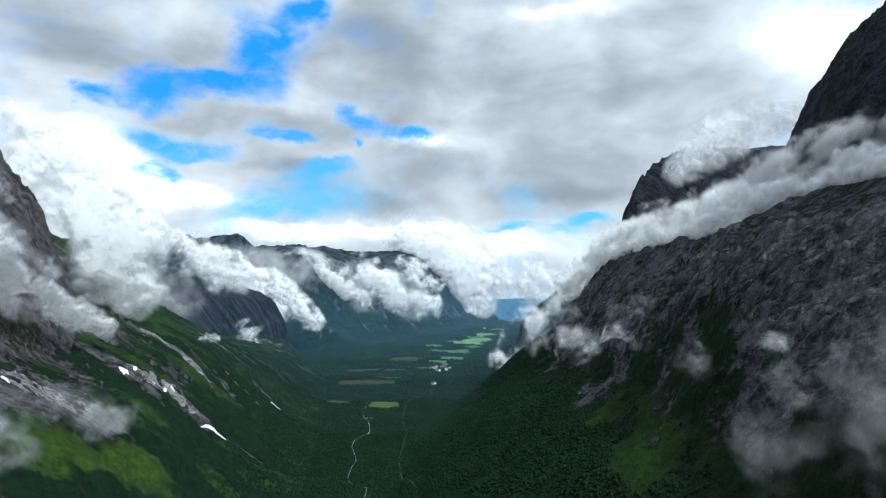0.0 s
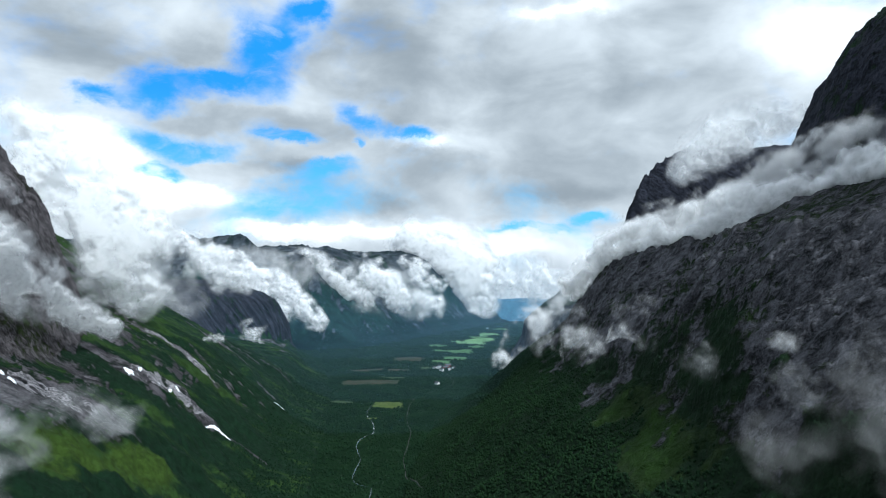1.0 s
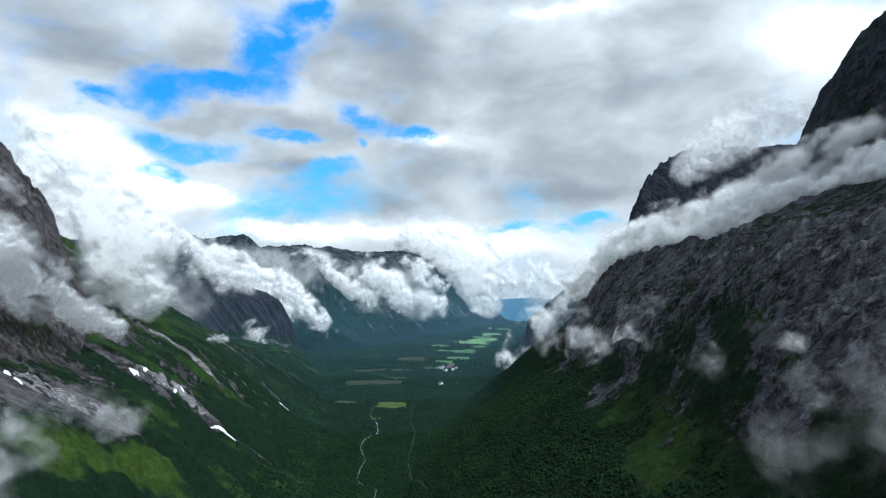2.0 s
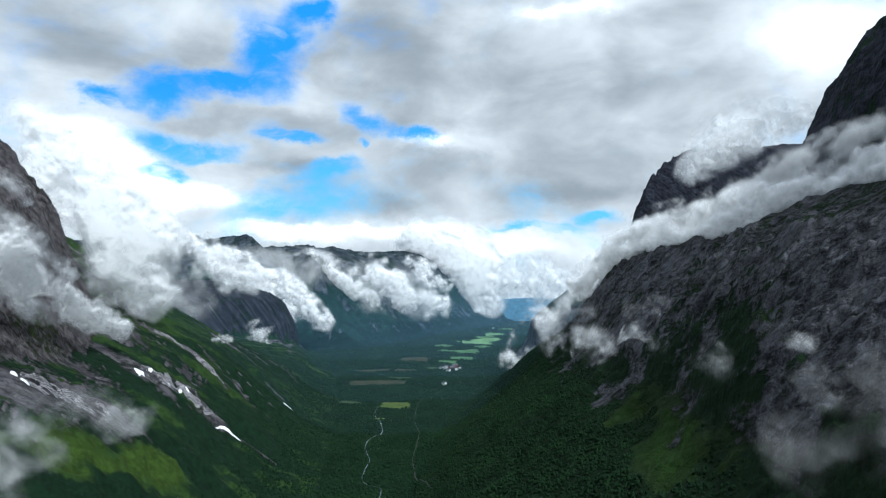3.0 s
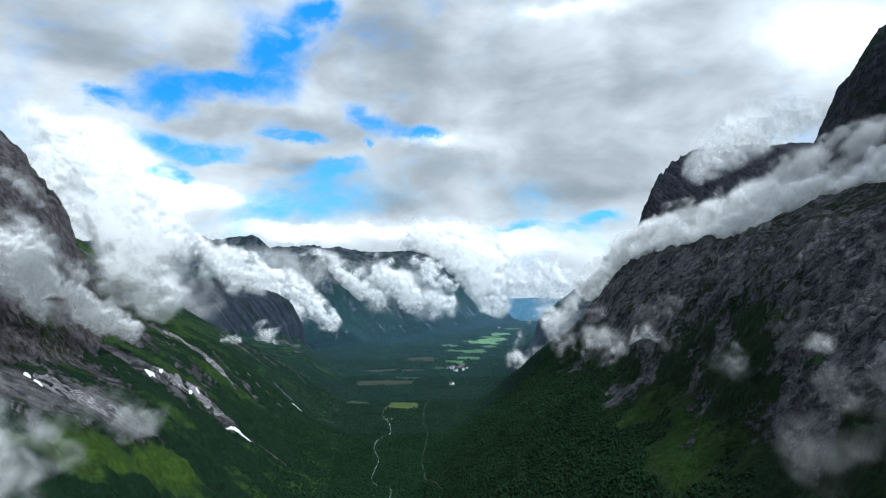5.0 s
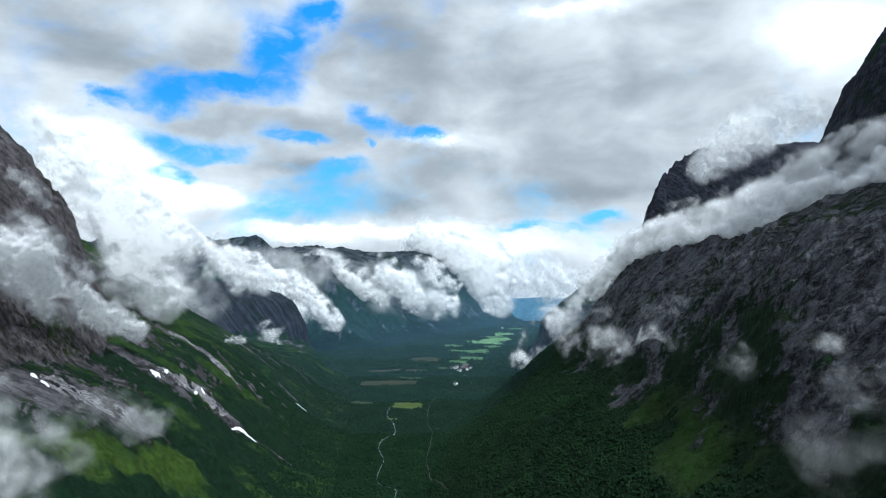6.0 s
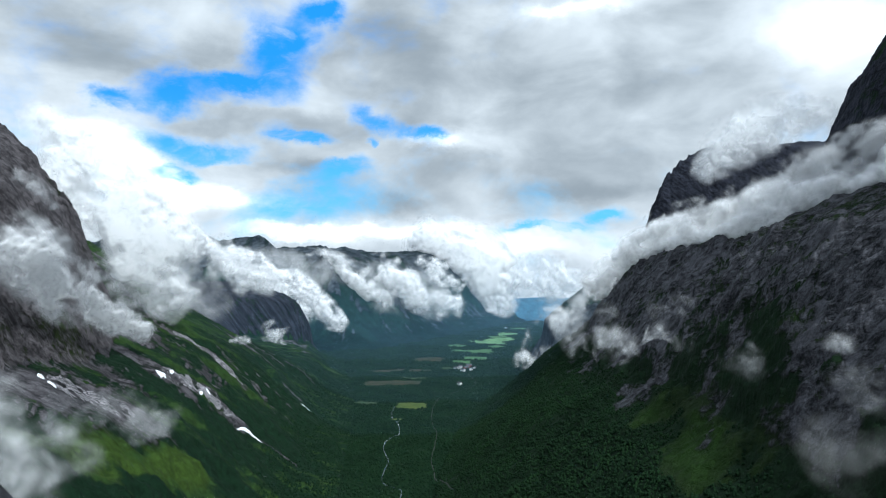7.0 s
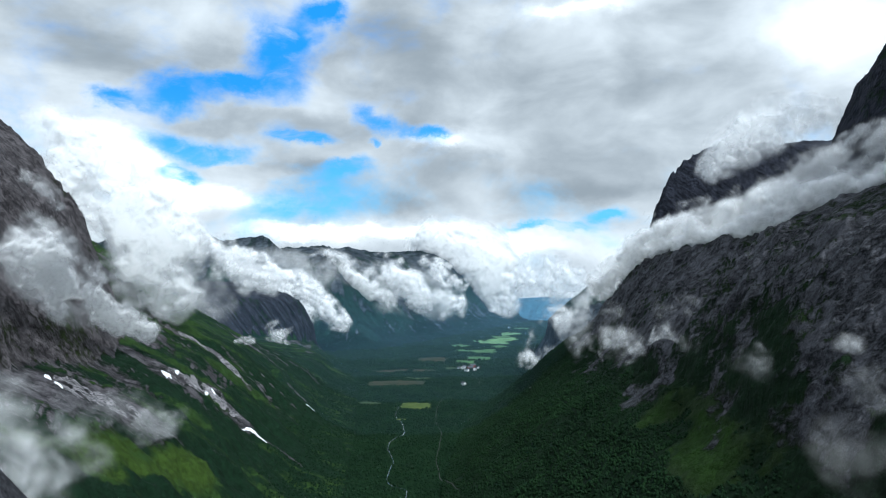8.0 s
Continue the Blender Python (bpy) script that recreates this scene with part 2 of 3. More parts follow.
# ---- surfaces ----
def material(name, rough=0.9):
    m = bpy.data.materials.new(name)
    m.use_nodes = True
    N.tree = m.node_tree
    N.tree.nodes.clear()
    shader = N.tree.nodes.new("ShaderNodeBsdfPrincipled")
    shader.inputs["Roughness"].default_value = rough
    out = N.tree.nodes.new("ShaderNodeOutputMaterial")
    N.tree.links.new(shader.outputs[0], out.inputs[0])
    return m, shader


def place():
    return N(N.node("ShaderNodeNewGeometry").outputs["Position"])


def stretch(v, x, y, z, turn=(0, 0, 0)):
    n = N.tree.nodes.new("ShaderNodeMapping")
    N.feed(n.inputs[0], v)
    n.inputs[2].default_value = [radians(a) for a in turn]
    n.inputs[3].default_value = (x, y, z)
    return N(n.outputs[0])


def attr(name):
    n = N.tree.nodes.new("ShaderNodeAttribute")
    n.attribute_name = name
    return N(n.outputs["Fac"])


def bump(shader, height, strength, distance):
    n = N.node("ShaderNodeBump", Strength=strength, Distance=distance, Height=height)
    N.tree.links.new(n.outputs[0], shader.inputs["Normal"])


def mountain_material(name, rock_dark, rock_pale, grass, wood, big=1.0, across=(-0.2, 0.45, 0.85), ribbed=0.8, jointed=0.3, streaky=0.5, blocky=1.0, lawn=(0.040, 0.072, 0.012)):
    """Bare rock in tilted sheets, short grass and birch scrub; the mesh says how much of each there is. across: the way across the sheets; blocky: how short they break."""
    m, shader = material(name)
    p = place()
    q = N.node("ShaderNodeSeparateXYZ", Vector=p)
    px_, py_, pz_ = (N(q.outputs[k]) for k in range(3))
    ax, ay, az_ = across
    over = px_ * ax + py_ * ay + pz_ * az_
    fine = fuzz(p, 0.11 / big, 8, 0.62)
    grain = fuzz(p, 0.6 / big, 6, 0.65)
    lay = xyz(over * (0.13 / big), px_ * (0.040 * blocky / big) + pz_ * (0.030 * blocky / big), py_ * (0.036 * blocky / big))
    cracks = fuzz(lay, 1.0, 9, 0.64, warp=0.7)
    sheets = fuzz(lay, 0.22, 7, 0.58, warp=0.5)
    facets = N.node("ShaderNodeTexVoronoi", Vector=stretch(p, 0.11 / big, 0.05 / big, 0.09 / big), Scale=1.0)
    facet = N(N.node("ShaderNodeSeparateColor", Color=N(facets.outputs["Color"])).outputs[0])
    rock = blend(ramp(cracks * 0.65 + grain * 0.35, 0.38, 0.64), rock_dark, rock_pale)
    rock = blend(ramp(sheets, 0.50, 0.70) * 0.55, rock, rock_pale)
    rock = blend(ramp(sheets, 0.47, 0.32) * 0.65, rock, rock_dark)
    rock = blend(facet * jointed, rock, tuple(c * 0.7 for c in rock_dark))
    drip = fuzz(stretch(p, 0.07 / big, 0.07 / big, 0.008 / big), 1.0, 6, 0.58)
    rock = blend(ramp(drip, 0.57, 0.74) * streaky, rock, tuple(c * 1.25 for c in rock_pale))
    rock = blend(ramp(drip, 0.44, 0.30) * streaky, rock, tuple(c * 0.6 for c in rock_dark))
    green = blend(ramp(fine, 0.35, 0.66), grass, tuple(c * 0.55 for c in grass))
    rib = fuzz(xyz(over * (0.030 / big), px_ * (0.004 / big), pz_ * (0.004 / big)), 1.0, 6, 0.58, warp=0.3)
    meadow = blend(ramp(fine * 0.6 + grain * 0.4, 0.34, 0.64), lawn, tuple(c * 0.45 for c in lawn))
    green = blend(ramp(attr("lawn") + (fine - 0.5) * 1.5 + (rib - 0.5) * 0.8, 0.25, 0.95), green, meadow)
    scrub = blend(ramp(grain * 0.5 + fine * 0.5, 0.38, 0.62), tuple(c * 0.5 for c in wood), wood)
    bare = ramp(attr("rock") + (fine - 0.5) * 0.9 + (cracks - 0.5) * 1.1, 0.32, 0.70)
    bush = ramp(attr("wood") + (fine - 0.5) * 0.6 + (rib - 0.5) * ribbed, 0.34, 0.66)
    colour = blend(bare, blend(bush, green, scrub), rock)
    N.feed(shader.inputs["Base Color"], colour)
    N.feed(shader.inputs["Specular IOR Level"], 0.06)
    crags = N(N.node("ShaderNodeTexVoronoi", Vector=stretch(p, 0.20 / big, 0.12 / big, 0.17 / big), Scale=1.0).outputs["Distance"])
    bump(shader, cracks * (0.75 + bare * 0.4) + grain * 0.3 + fine * 0.6 + (facet * 0.35 + crags * 0.4) * bare, 1.0, 3.2 * big)
    return m


ROCK = mountain_material("scrub and gneiss", (0.0088, 0.0096, 0.0112), (0.1140, 0.1130, 0.1250), (0.0150, 0.0270, 0.0085), (0.0082, 0.0195, 0.0082), blocky=1.9, lawn=(0.019, 0.044, 0.007))
SLABBY = mountain_material("green slope with pale slabs", (0.0150, 0.0145, 0.0165), (0.1250, 0.1160, 0.1250), (0.0220, 0.0460, 0.0110), (0.0068, 0.0205, 0.0092), 1.0, (-0.62, 0.78, 0.0), 2.4, streaky=0.12, blocky=1.6)
CLIFF = mountain_material("brown-grey cliff", (0.0180, 0.0165, 0.0182), (0.1400, 0.1270, 0.1320), (0.0220, 0.0340, 0.0090), (0.0100, 0.0220, 0.0075), 1.0, (-0.35, 0.45, 0.80), streaky=0.10, blocky=2.4)
BUTTRESS = mountain_material("dark gneiss cliff", (0.0065, 0.0078, 0.0115), (0.0380, 0.0410, 0.0560), (0.0120, 0.0300, 0.0120), (0.0070, 0.0210, 0.0115), 1.5, (0.60, 0.30, 0.45), jointed=0.4, streaky=0.18, blocky=2.6)
# teal greens and bluish rock: distance haze mixed into the base colours
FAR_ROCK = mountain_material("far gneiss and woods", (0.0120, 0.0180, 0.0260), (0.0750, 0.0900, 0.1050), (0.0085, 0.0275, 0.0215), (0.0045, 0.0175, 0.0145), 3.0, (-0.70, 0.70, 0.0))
# pale blue throughout: aerial haze painted as the hills' own colour
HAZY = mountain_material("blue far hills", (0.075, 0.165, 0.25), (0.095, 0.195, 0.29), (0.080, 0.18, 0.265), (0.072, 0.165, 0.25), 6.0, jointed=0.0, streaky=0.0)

m, shader = material("valley floor")
p = place()
patch, fine = fuzz(p, 0.012, 6, 0.55), fuzz(p, 0.16, 7, 0.62)
colour = blend(ramp(fine * 0.6 + patch * 0.4, 0.36, 0.62), (0.0045, 0.0130, 0.0058), (0.0085, 0.0220, 0.0085))
N.feed(shader.inputs["Base Color"], blend(ramp(patch, 0.58, 0.70) * 0.5, colour, (0.016, 0.029, 0.011)))
N.feed(shader.inputs["Specular IOR Level"], 0.03)
bump(shader, fine, 1.0, 4.0)
FLOOR = m


def link(name, verts, faces, mat, parent=None, smooth=True, attrs=None, normals=None):
    """One mesh object from arrays of corners and faces."""
    me = bpy.data.meshes.new(name)
    verts, faces = np.asarray(verts, np.float32), np.asarray(faces, np.int32)
    n = faces.shape[1]
    me.vertices.add(len(verts))
    me.vertices.foreach_set("co", verts.ravel())
    me.loops.add(faces.size)
    me.loops.foreach_set("vertex_index", faces.ravel())
    me.polygons.add(len(faces))
    me.polygons.foreach_set("loop_start", np.arange(0, faces.size, n, dtype=np.int32))
    me.polygons.foreach_set("use_smooth", np.full(len(faces), smooth))
    for key, values in (attrs or {}).items():
        values = np.asarray(values, np.float32)
        if values.ndim == 2:
            me.attributes.new(key, "FLOAT_VECTOR", "POINT").data.foreach_set("vector", values.ravel())
        else:
            me.attributes.new(key, "FLOAT", "POINT").data.foreach_set("value", values)
    me.update(calc_edges=True)
    me.validate()
    if normals is not None:
        me.normals_split_custom_set_from_vertices(np.asarray(normals).tolist())
    me.materials.append(mat)
    ob = new(name, me)
    if parent:
        ob.parent = parent
    return ob


def grid_faces(rows, cols, keep=None):
    i = np.arange(rows * cols).reshape(rows, cols)
    f = np.stack((i[:-1, :-1], i[:-1, 1:], i[1:, 1:], i[1:, :-1]), -1).reshape(-1, 4)
    return f if keep is None else f[keep]


def cut(verts, faces, extra):
    """The part of a mesh that these faces need."""
    used, back = np.unique(faces, return_inverse=True)
    return verts[used], back.reshape(faces.shape), [e[used] for e in extra]


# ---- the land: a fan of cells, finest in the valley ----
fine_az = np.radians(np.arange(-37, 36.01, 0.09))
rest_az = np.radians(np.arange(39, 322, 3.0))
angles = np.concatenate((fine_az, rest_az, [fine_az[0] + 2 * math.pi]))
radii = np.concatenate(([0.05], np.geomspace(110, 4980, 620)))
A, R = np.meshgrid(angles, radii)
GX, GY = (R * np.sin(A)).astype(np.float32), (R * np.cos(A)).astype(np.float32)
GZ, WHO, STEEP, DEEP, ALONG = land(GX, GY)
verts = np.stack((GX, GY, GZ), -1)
dr, da = np.gradient(verts, axis=0), np.gradient(verts, axis=1)
nrm = np.cross(da, dr)
nrm /= np.maximum(np.linalg.norm(nrm, axis=-1, keepdims=True), 1e-9)
nrm *= np.sign(nrm[..., 2:3] + 1e-9)
tilt = np.sqrt(np.maximum(0, 1 - nrm[..., 2] ** 2)) / np.maximum(nrm[..., 2], 0.05)
mottle = fbm(GX / 90, GY / 90, GZ / 90, 5, 300, 0.6)


def near_line(x, y, points, width):
    """1 on a line in plan, falling to 0 at width and beyond."""
    best = np.full(x.shape, 1e9, np.float32)
    for (ax, ay), (bx, by) in zip(points[:-1], points[1:]):
        ux, uy = bx - ax, by - ay
        t = np.clip(((x - ax) * ux + (y - ay) * uy) / (ux * ux + uy * uy), 0, 1)
        best = np.minimum(best, np.hypot(x - ax - t * ux, y - ay - t * uy))
    return 1 - sm(best, width * 0.2, width)


# bare slabs and screes on the valley's western side, and its grassy tongues
SLABS = [([(-412, 908), (-393, 948), (-371, 989), (-331, 970)], 26), ([(-496, 1138), (-468, 1169), (-432, 1174), (-380, 1165)], 14),
         ([(-398, 590), (-384, 650), (-364, 686), (-341, 703)], 46), ([(-453, 736), (-453, 799), (-417, 805)], 34),
         ([(-457, 908), (-410, 933)], 22), ([(-318, 962), (-290, 990), (-258, 1012)], 6), ([(-352, 690), (-318, 735), (-284, 762)], 5)]
# grass; the western meadow's bright tone also carries a patch of sunlight
LAWNS = [([(158, 690), (158, 592), (152, 472)], 34), ([(-318, 550), (-308, 635), (-296, 715)], 40)]
TURF = [(-292, 520), (-280, 630), (-280, 760)]
LAWN = np.zeros(GX.shape)
for line, width in LAWNS:
    LAWN = np.maximum(LAWN, near_line(GX, GY, line, width * 1.1) * np.clip(0.8 + mottle * 1.6, 0, 1))
ROCKY = np.clip(sm(STEEP * 0.7 + tilt * 0.35 + mottle * 0.7, 0.75, 1.35), 0, 1)
ledges = sm(tilt + mottle * 0.9, 0.75, 1.35)
east = sm(DEEP + mottle * 70 + (GY - 620) * 0.05, 218, 290) * np.clip(0.54 + 0.36 * ledges + mottle * 0.36, 0, 1)
east = np.maximum(east, sm(DEEP + mottle * 60, 340, 400) * np.clip(0.70 + mottle * 0.6, 0, 1))
ROCKY = np.where(WHO == 0, east, ROCKY)
ROCKY = np.where(WHO == 2, np.maximum(ROCKY, 0.85), ROCKY)
ROCKY = np.where(WHO == 1, np.clip(0.75 + mottle * 0.7, 0, 1), ROCKY)
ROCKY = np.where(WHO == 5, np.clip(0.78 + mottle * 0.7 + sm(GZ, 240, 330) * 0.25, 0, 1), ROCKY)
west = sm(GZ + mottle * 120, 140, 205) * sm(GY, 1400, 1000) * (0.22 + 0.6 * ledges)
for line, width in SLABS:
    west = np.maximum(west, near_line(GX, GY, line, width * 1.25) * (0.75 + 0.5 * mottle))
ROCKY = np.where(WHO == 4, np.clip(west * (1 - 0.85 * LAWN) * (1 - near_line(GX, GY, TURF, 48)), 0, 1), ROCKY)
ROCKY = np.where((WHO == 7) | (WHO == 8), np.clip(sm(GZ + mottle * 200, 150, 330) * 0.7 + sm(mottle, 0.12, 0.35) * 0.4, 0, 1), ROCKY)
run_out = ALONG + DEEP * 0.35
chute = np.abs(grad(run_out / 120, DEEP / 1400, 0.2, 330))
chute = np.minimum(chute, np.abs(grad(run_out / 47, DEEP / 700, 4.2, 334)) * 1.4)
scar = sm(0.075 - chute, 0, 0.06) * sm(fbm(run_out / 210, DEEP / 160, 0.4, 3, 336), -0.12, 0.2)
ROCKY = np.where((WHO == 7) | (WHO == 8), np.clip(ROCKY * 0.8 + scar * sm(GZ, 4, 60) * 0.9, 0, 1), ROCKY)
ROCKY = np.where((WHO == 4) & (GY > 1000), np.clip(ROCKY + scar * sm(GZ, 20, 90) * 0.8, 0, 1), ROCKY)
ROCKY = np.where(WHO == 6, np.clip(0.72 + mottle * 0.5, 0, 1), ROCKY)
WOODY = np.clip(sm(0.9 - STEEP * 0.45 - GZ / 500 + mottle * 0.8, 0.1, 0.6), 0, 1)
WOODY = np.where(WHO == 0, np.clip(1.0 - sm(DEEP + mottle * 90, 150, 330) * 0.6, 0, 1), WOODY)
WOODY = np.where(WHO == 4, np.clip(0.70 - sm(GZ + mottle * 90, 150, 320) * 0.35 + mottle * 0.5, 0, 1), WOODY)
WOODY = WOODY * (1 - LAWN * 0.95)

i = WHO.reshape(-1)
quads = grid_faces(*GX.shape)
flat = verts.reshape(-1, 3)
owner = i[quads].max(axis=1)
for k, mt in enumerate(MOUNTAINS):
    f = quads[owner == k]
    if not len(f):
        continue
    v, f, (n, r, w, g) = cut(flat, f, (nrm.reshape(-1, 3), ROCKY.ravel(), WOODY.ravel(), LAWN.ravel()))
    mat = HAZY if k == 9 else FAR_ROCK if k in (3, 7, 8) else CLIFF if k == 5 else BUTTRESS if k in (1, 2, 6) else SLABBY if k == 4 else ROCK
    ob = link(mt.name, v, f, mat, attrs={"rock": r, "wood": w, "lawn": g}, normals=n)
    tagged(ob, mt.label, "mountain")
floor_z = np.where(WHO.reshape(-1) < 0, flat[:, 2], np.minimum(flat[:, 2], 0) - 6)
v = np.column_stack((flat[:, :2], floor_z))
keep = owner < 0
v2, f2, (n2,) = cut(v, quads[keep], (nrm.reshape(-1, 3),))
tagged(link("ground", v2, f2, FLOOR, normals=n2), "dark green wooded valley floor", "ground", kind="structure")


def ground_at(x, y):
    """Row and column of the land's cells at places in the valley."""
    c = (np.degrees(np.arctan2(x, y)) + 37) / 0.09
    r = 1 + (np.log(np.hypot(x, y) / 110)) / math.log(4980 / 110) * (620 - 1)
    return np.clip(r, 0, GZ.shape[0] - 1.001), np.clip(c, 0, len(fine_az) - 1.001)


def ground_z(x, y):
    r, c = ground_at(np.asarray(x, float), np.asarray(y, float))
    i, j = r.astype(int), c.astype(int)
    u, v = r - i, c - j
    return (GZ[i, j] * (1 - u) + GZ[i + 1, j] * u) * (1 - v) + (GZ[i, j + 1] * (1 - u) + GZ[i + 1, j + 1] * u) * v


# ---- things on the valley floor ----
def plain(name, colour, other, scale, rough=0.9, relief=0.0, low=0.35, high=0.68):
    mat, shader = material(name, rough)
    p = place()
    grain = fuzz(p, scale, 6, 0.6)
    N.feed(shader.inputs["Base Color"], blend(ramp(grain, low, high), colour, other))
    if rough > 0.8:
        N.feed(shader.inputs["Specular IOR Level"], 0.1)
    if relief:
        bump(shader, grain, 0.8, relief)
    return mat


CROPS = {"hay": plain("mown meadow", (0.060, 0.082, 0.020), (0.038, 0.060, 0.016), 0.06),
         "brown": plain("boggy pasture", (0.034, 0.031, 0.018), (0.016, 0.026, 0.013), 0.03),
         "green": plain("green pasture", (0.060, 0.120, 0.045), (0.038, 0.085, 0.032), 0.03),
         "light": plain("bright meadow", (0.115, 0.205, 0.085), (0.080, 0.150, 0.060), 0.02),
         "dim": plain("rough pasture", (0.032, 0.052, 0.022), (0.022, 0.038, 0.016), 0.05)}
FIELD_LABELS = {"hay": "pale green mown meadow among dark woods", "brown": "brown boggy pasture on the valley floor",
                "green": "green pasture strip on the valley floor", "light": "bright green meadow near the valley mouth",
                "dim": "dull green rough pasture among woods"}
SNOW = plain("old snow", (0.86, 0.88, 0.90), (0.70, 0.72, 0.75), 0.25, 0.6, 0.4)
GRAVEL = plain("gravel road", (0.048, 0.052, 0.046), (0.020, 0.027, 0.020), 0.3)
RIVER = plain("white water", (0.03, 0.05, 0.05), (0.46, 0.49, 0.50), 0.05, 0.25, 0.3, 0.57, 0.66)


def draped(name, x, y, lift, mat):
    """A sheet of cells laid on the land; it sinks in at its rim."""
    v = np.stack((x, y, ground_z(x, y) + lift), -1).reshape(-1, 3)
    return link(name, v, grid_faces(*x.shape), mat)


def blot(name, cx, cy, a, b, turn, lift, mat, seed, ragged=0.35, square=2.0, rings=9, spokes=30):
    """An uneven patch: centre, half sizes and turn in plan."""
    th = np.linspace(0, 2 * math.pi, spokes)
    k = (np.abs(np.cos(th)) ** square + np.abs(np.sin(th)) ** square) ** (-1 / square)
    k = k * (1 + ragged * fbm(np.cos(th) * 1.7, np.sin(th) * 1.7, seed * 3.3, 4, seed, 0.65) * 1.6)
    r = np.linspace(0.02, 1, rings)[:, None] * k[None, :]
    px_, py_ = a * r * np.cos(th), b * r * np.sin(th)
    c, s = math.cos(turn), math.sin(turn)
    edge = np.linspace(0, 1, rings)[:, None] ** 6 * np.ones(spokes)
    return draped(name, cx + px_ * c - py_ * s, cy + px_ * s + py_ * c, lift * (1 - 1.3 * edge), mat)


def ribbon(name, points, width, lift, mat, seed):
    p = rounded(points, 3)
    n = max(20, int(np.sum(np.hypot(*np.diff(p, axis=0).T)) / 6))
    q = np.concatenate(([0], np.cumsum(np.hypot(*np.diff(p, axis=0).T))))
    t = np.linspace(0, q[-1], n)
    x, y = np.interp(t, q, p[:, 0]), np.interp(t, q, p[:, 1])
    tx, ty = np.gradient(x), np.gradient(y)
    m_ = np.hypot(tx, ty)
    x, y = x + fbm(t / 40, 0.5, 0.5, 3, seed) * width * 1.5, y
    half = width * 0.5 * (1 + 0.9 * fbm(t / 25, 3.5, 0.5, 3, seed + 5))
    across = np.linspace(-1, 1, 4)[None, :]
    return draped(name, x[:, None] + across * (half * ty / m_)[:, None], y[:, None] - across * (half * tx / m_)[:, None], lift, mat)


FIELDS = [(-137, 1666, 37, 51, "hay"), (-136, 2529, 48, 84, "brown"), (-212, 1998, 82, 84, "brown"), (-256, 2245, 57, 53, "brown"), (-9, 2810, 45, 83, "green"), (62, 2789, 44, 123, "green"), (105, 3161, 61, 185, "light"), (171, 3269, 52, 169, "light"), (33, 2563, 44, 86, "green"), (-17, 2448, 31, 63, "green"), (-38, 3010, 33, 95, "green"), (-150, 2245, 36, 40, "brown"), (-246, 1688, 27, 44, "dim"), (-58, 2300, 25, 56, "dim"), (-152, 1491, 14, 23, "hay"), (216, 3578, 51, 135, "light"), (157, 3417, 44, 92, "green"), (127, 2963, 33, 69, "green"), (298, 3910, 44, 121, "green"), (-155, 2086, 36, 34, "dim")]
for n, (fx, fy, fw, fd, crop) in enumerate(FIELDS):
    tagged(blot("field", fx, fy, fw, fd * (0.6 if crop in ("light", "green") else 0.46), ((n * 37) % 7 - 3) * 0.13, 0.9, CROPS[crop], 400 + n, 0.30, 4.5, 8, 48), FIELD_LABELS[crop], "field", "fields in the valley")

RIVER_LINE = [(-107, 944), (-104, 988), (-109, 1014), (-142, 1044), (-141, 1101), (-139, 1168), (-158, 1232), (-160, 1281), (-151, 1330), (-137, 1349), (-148, 1440), (-174, 1526), (-176, 1659)]
ROAD_LINE = [(-33, 944), (-44, 998), (-59, 1047), (-66, 1101), (-72, 1168), (-69, 1252), (-67, 1363), (-84, 1468), (-87, 1659), (-62, 1775), (-21, 1861), (20, 1937), (18, 2041), (2, 2156), (-11, 2259), (12, 2464), (67, 2729), (129, 3187)]
tagged(ribbon("river", RIVER_LINE, 1.15, 0.7, RIVER, 31), "narrow river with white rapids between woods", "river", kind="structure")
tagged(ribbon("road", ROAD_LINE, 1.1, 0.8, GRAVEL, 37), "thin grey gravel road along the valley floor", "road", kind="structure")

SNOWS = [(-409, 914, 7, 15, 0.2), (-404, 935, 3, 6, 0.1), (-373, 959, 3, 5, 0.3), (-371, 978, 4, 5, 0.3), (-386, 952, 2.5, 4, 0.2), (-312, 966, 2.3, 21, -0.9),
         (-305, 1328, 2.0, 20, -0.9), (-406, 645, 4, 7, 0.3), (-392, 638, 5, 4, 0.2), (144, 3950, 9, 26, 0.0)]
for n, (sx, sy, sa, sb, turn) in enumerate(SNOWS):
    tagged(blot("snow_patch", sx, sy, sa * 0.75, sb * 0.75, turn, 0.9 if n == 6 else 2.2, SNOW, 500 + n, 0.55, 2.0, 9, 44), "small old snow patch on bare rock" if n != 6 else "thin line of old snow in a gully", "snow", "snow patches")

# bare slabs, a little proud of the turf, split by joints
SLAB_ROCK, shader = material("jointed pale slab", 0.85)
p = place()
q_ = N.node("ShaderNodeSeparateXYZ", Vector=p)
lie = N(q_.outputs[1]) * 0.78 - N(q_.outputs[0]) * 0.62
seams = fuzz(xyz(lie * 0.42, N(q_.outputs[2]) * 0.14, N(q_.outputs[0]) * 0.12), 1.0, 9, 0.70, warp=0.8)
worn = fuzz(p, 0.6, 9, 0.70)
tone_ = blend(ramp(worn * 0.45 + seams * 0.55, 0.42, 0.62), (0.020, 0.019, 0.022), (0.330, 0.310, 0.325))
N.feed(shader.inputs["Base Color"], blend(ramp(seams, 0.42, 0.34) * 0.8, tone_, (0.012, 0.014, 0.011)))
bump(shader, seams + worn * 0.6, 1.0, 1.6)
hill = next(o for o in scene.collection.objects if o.name == "hillside")
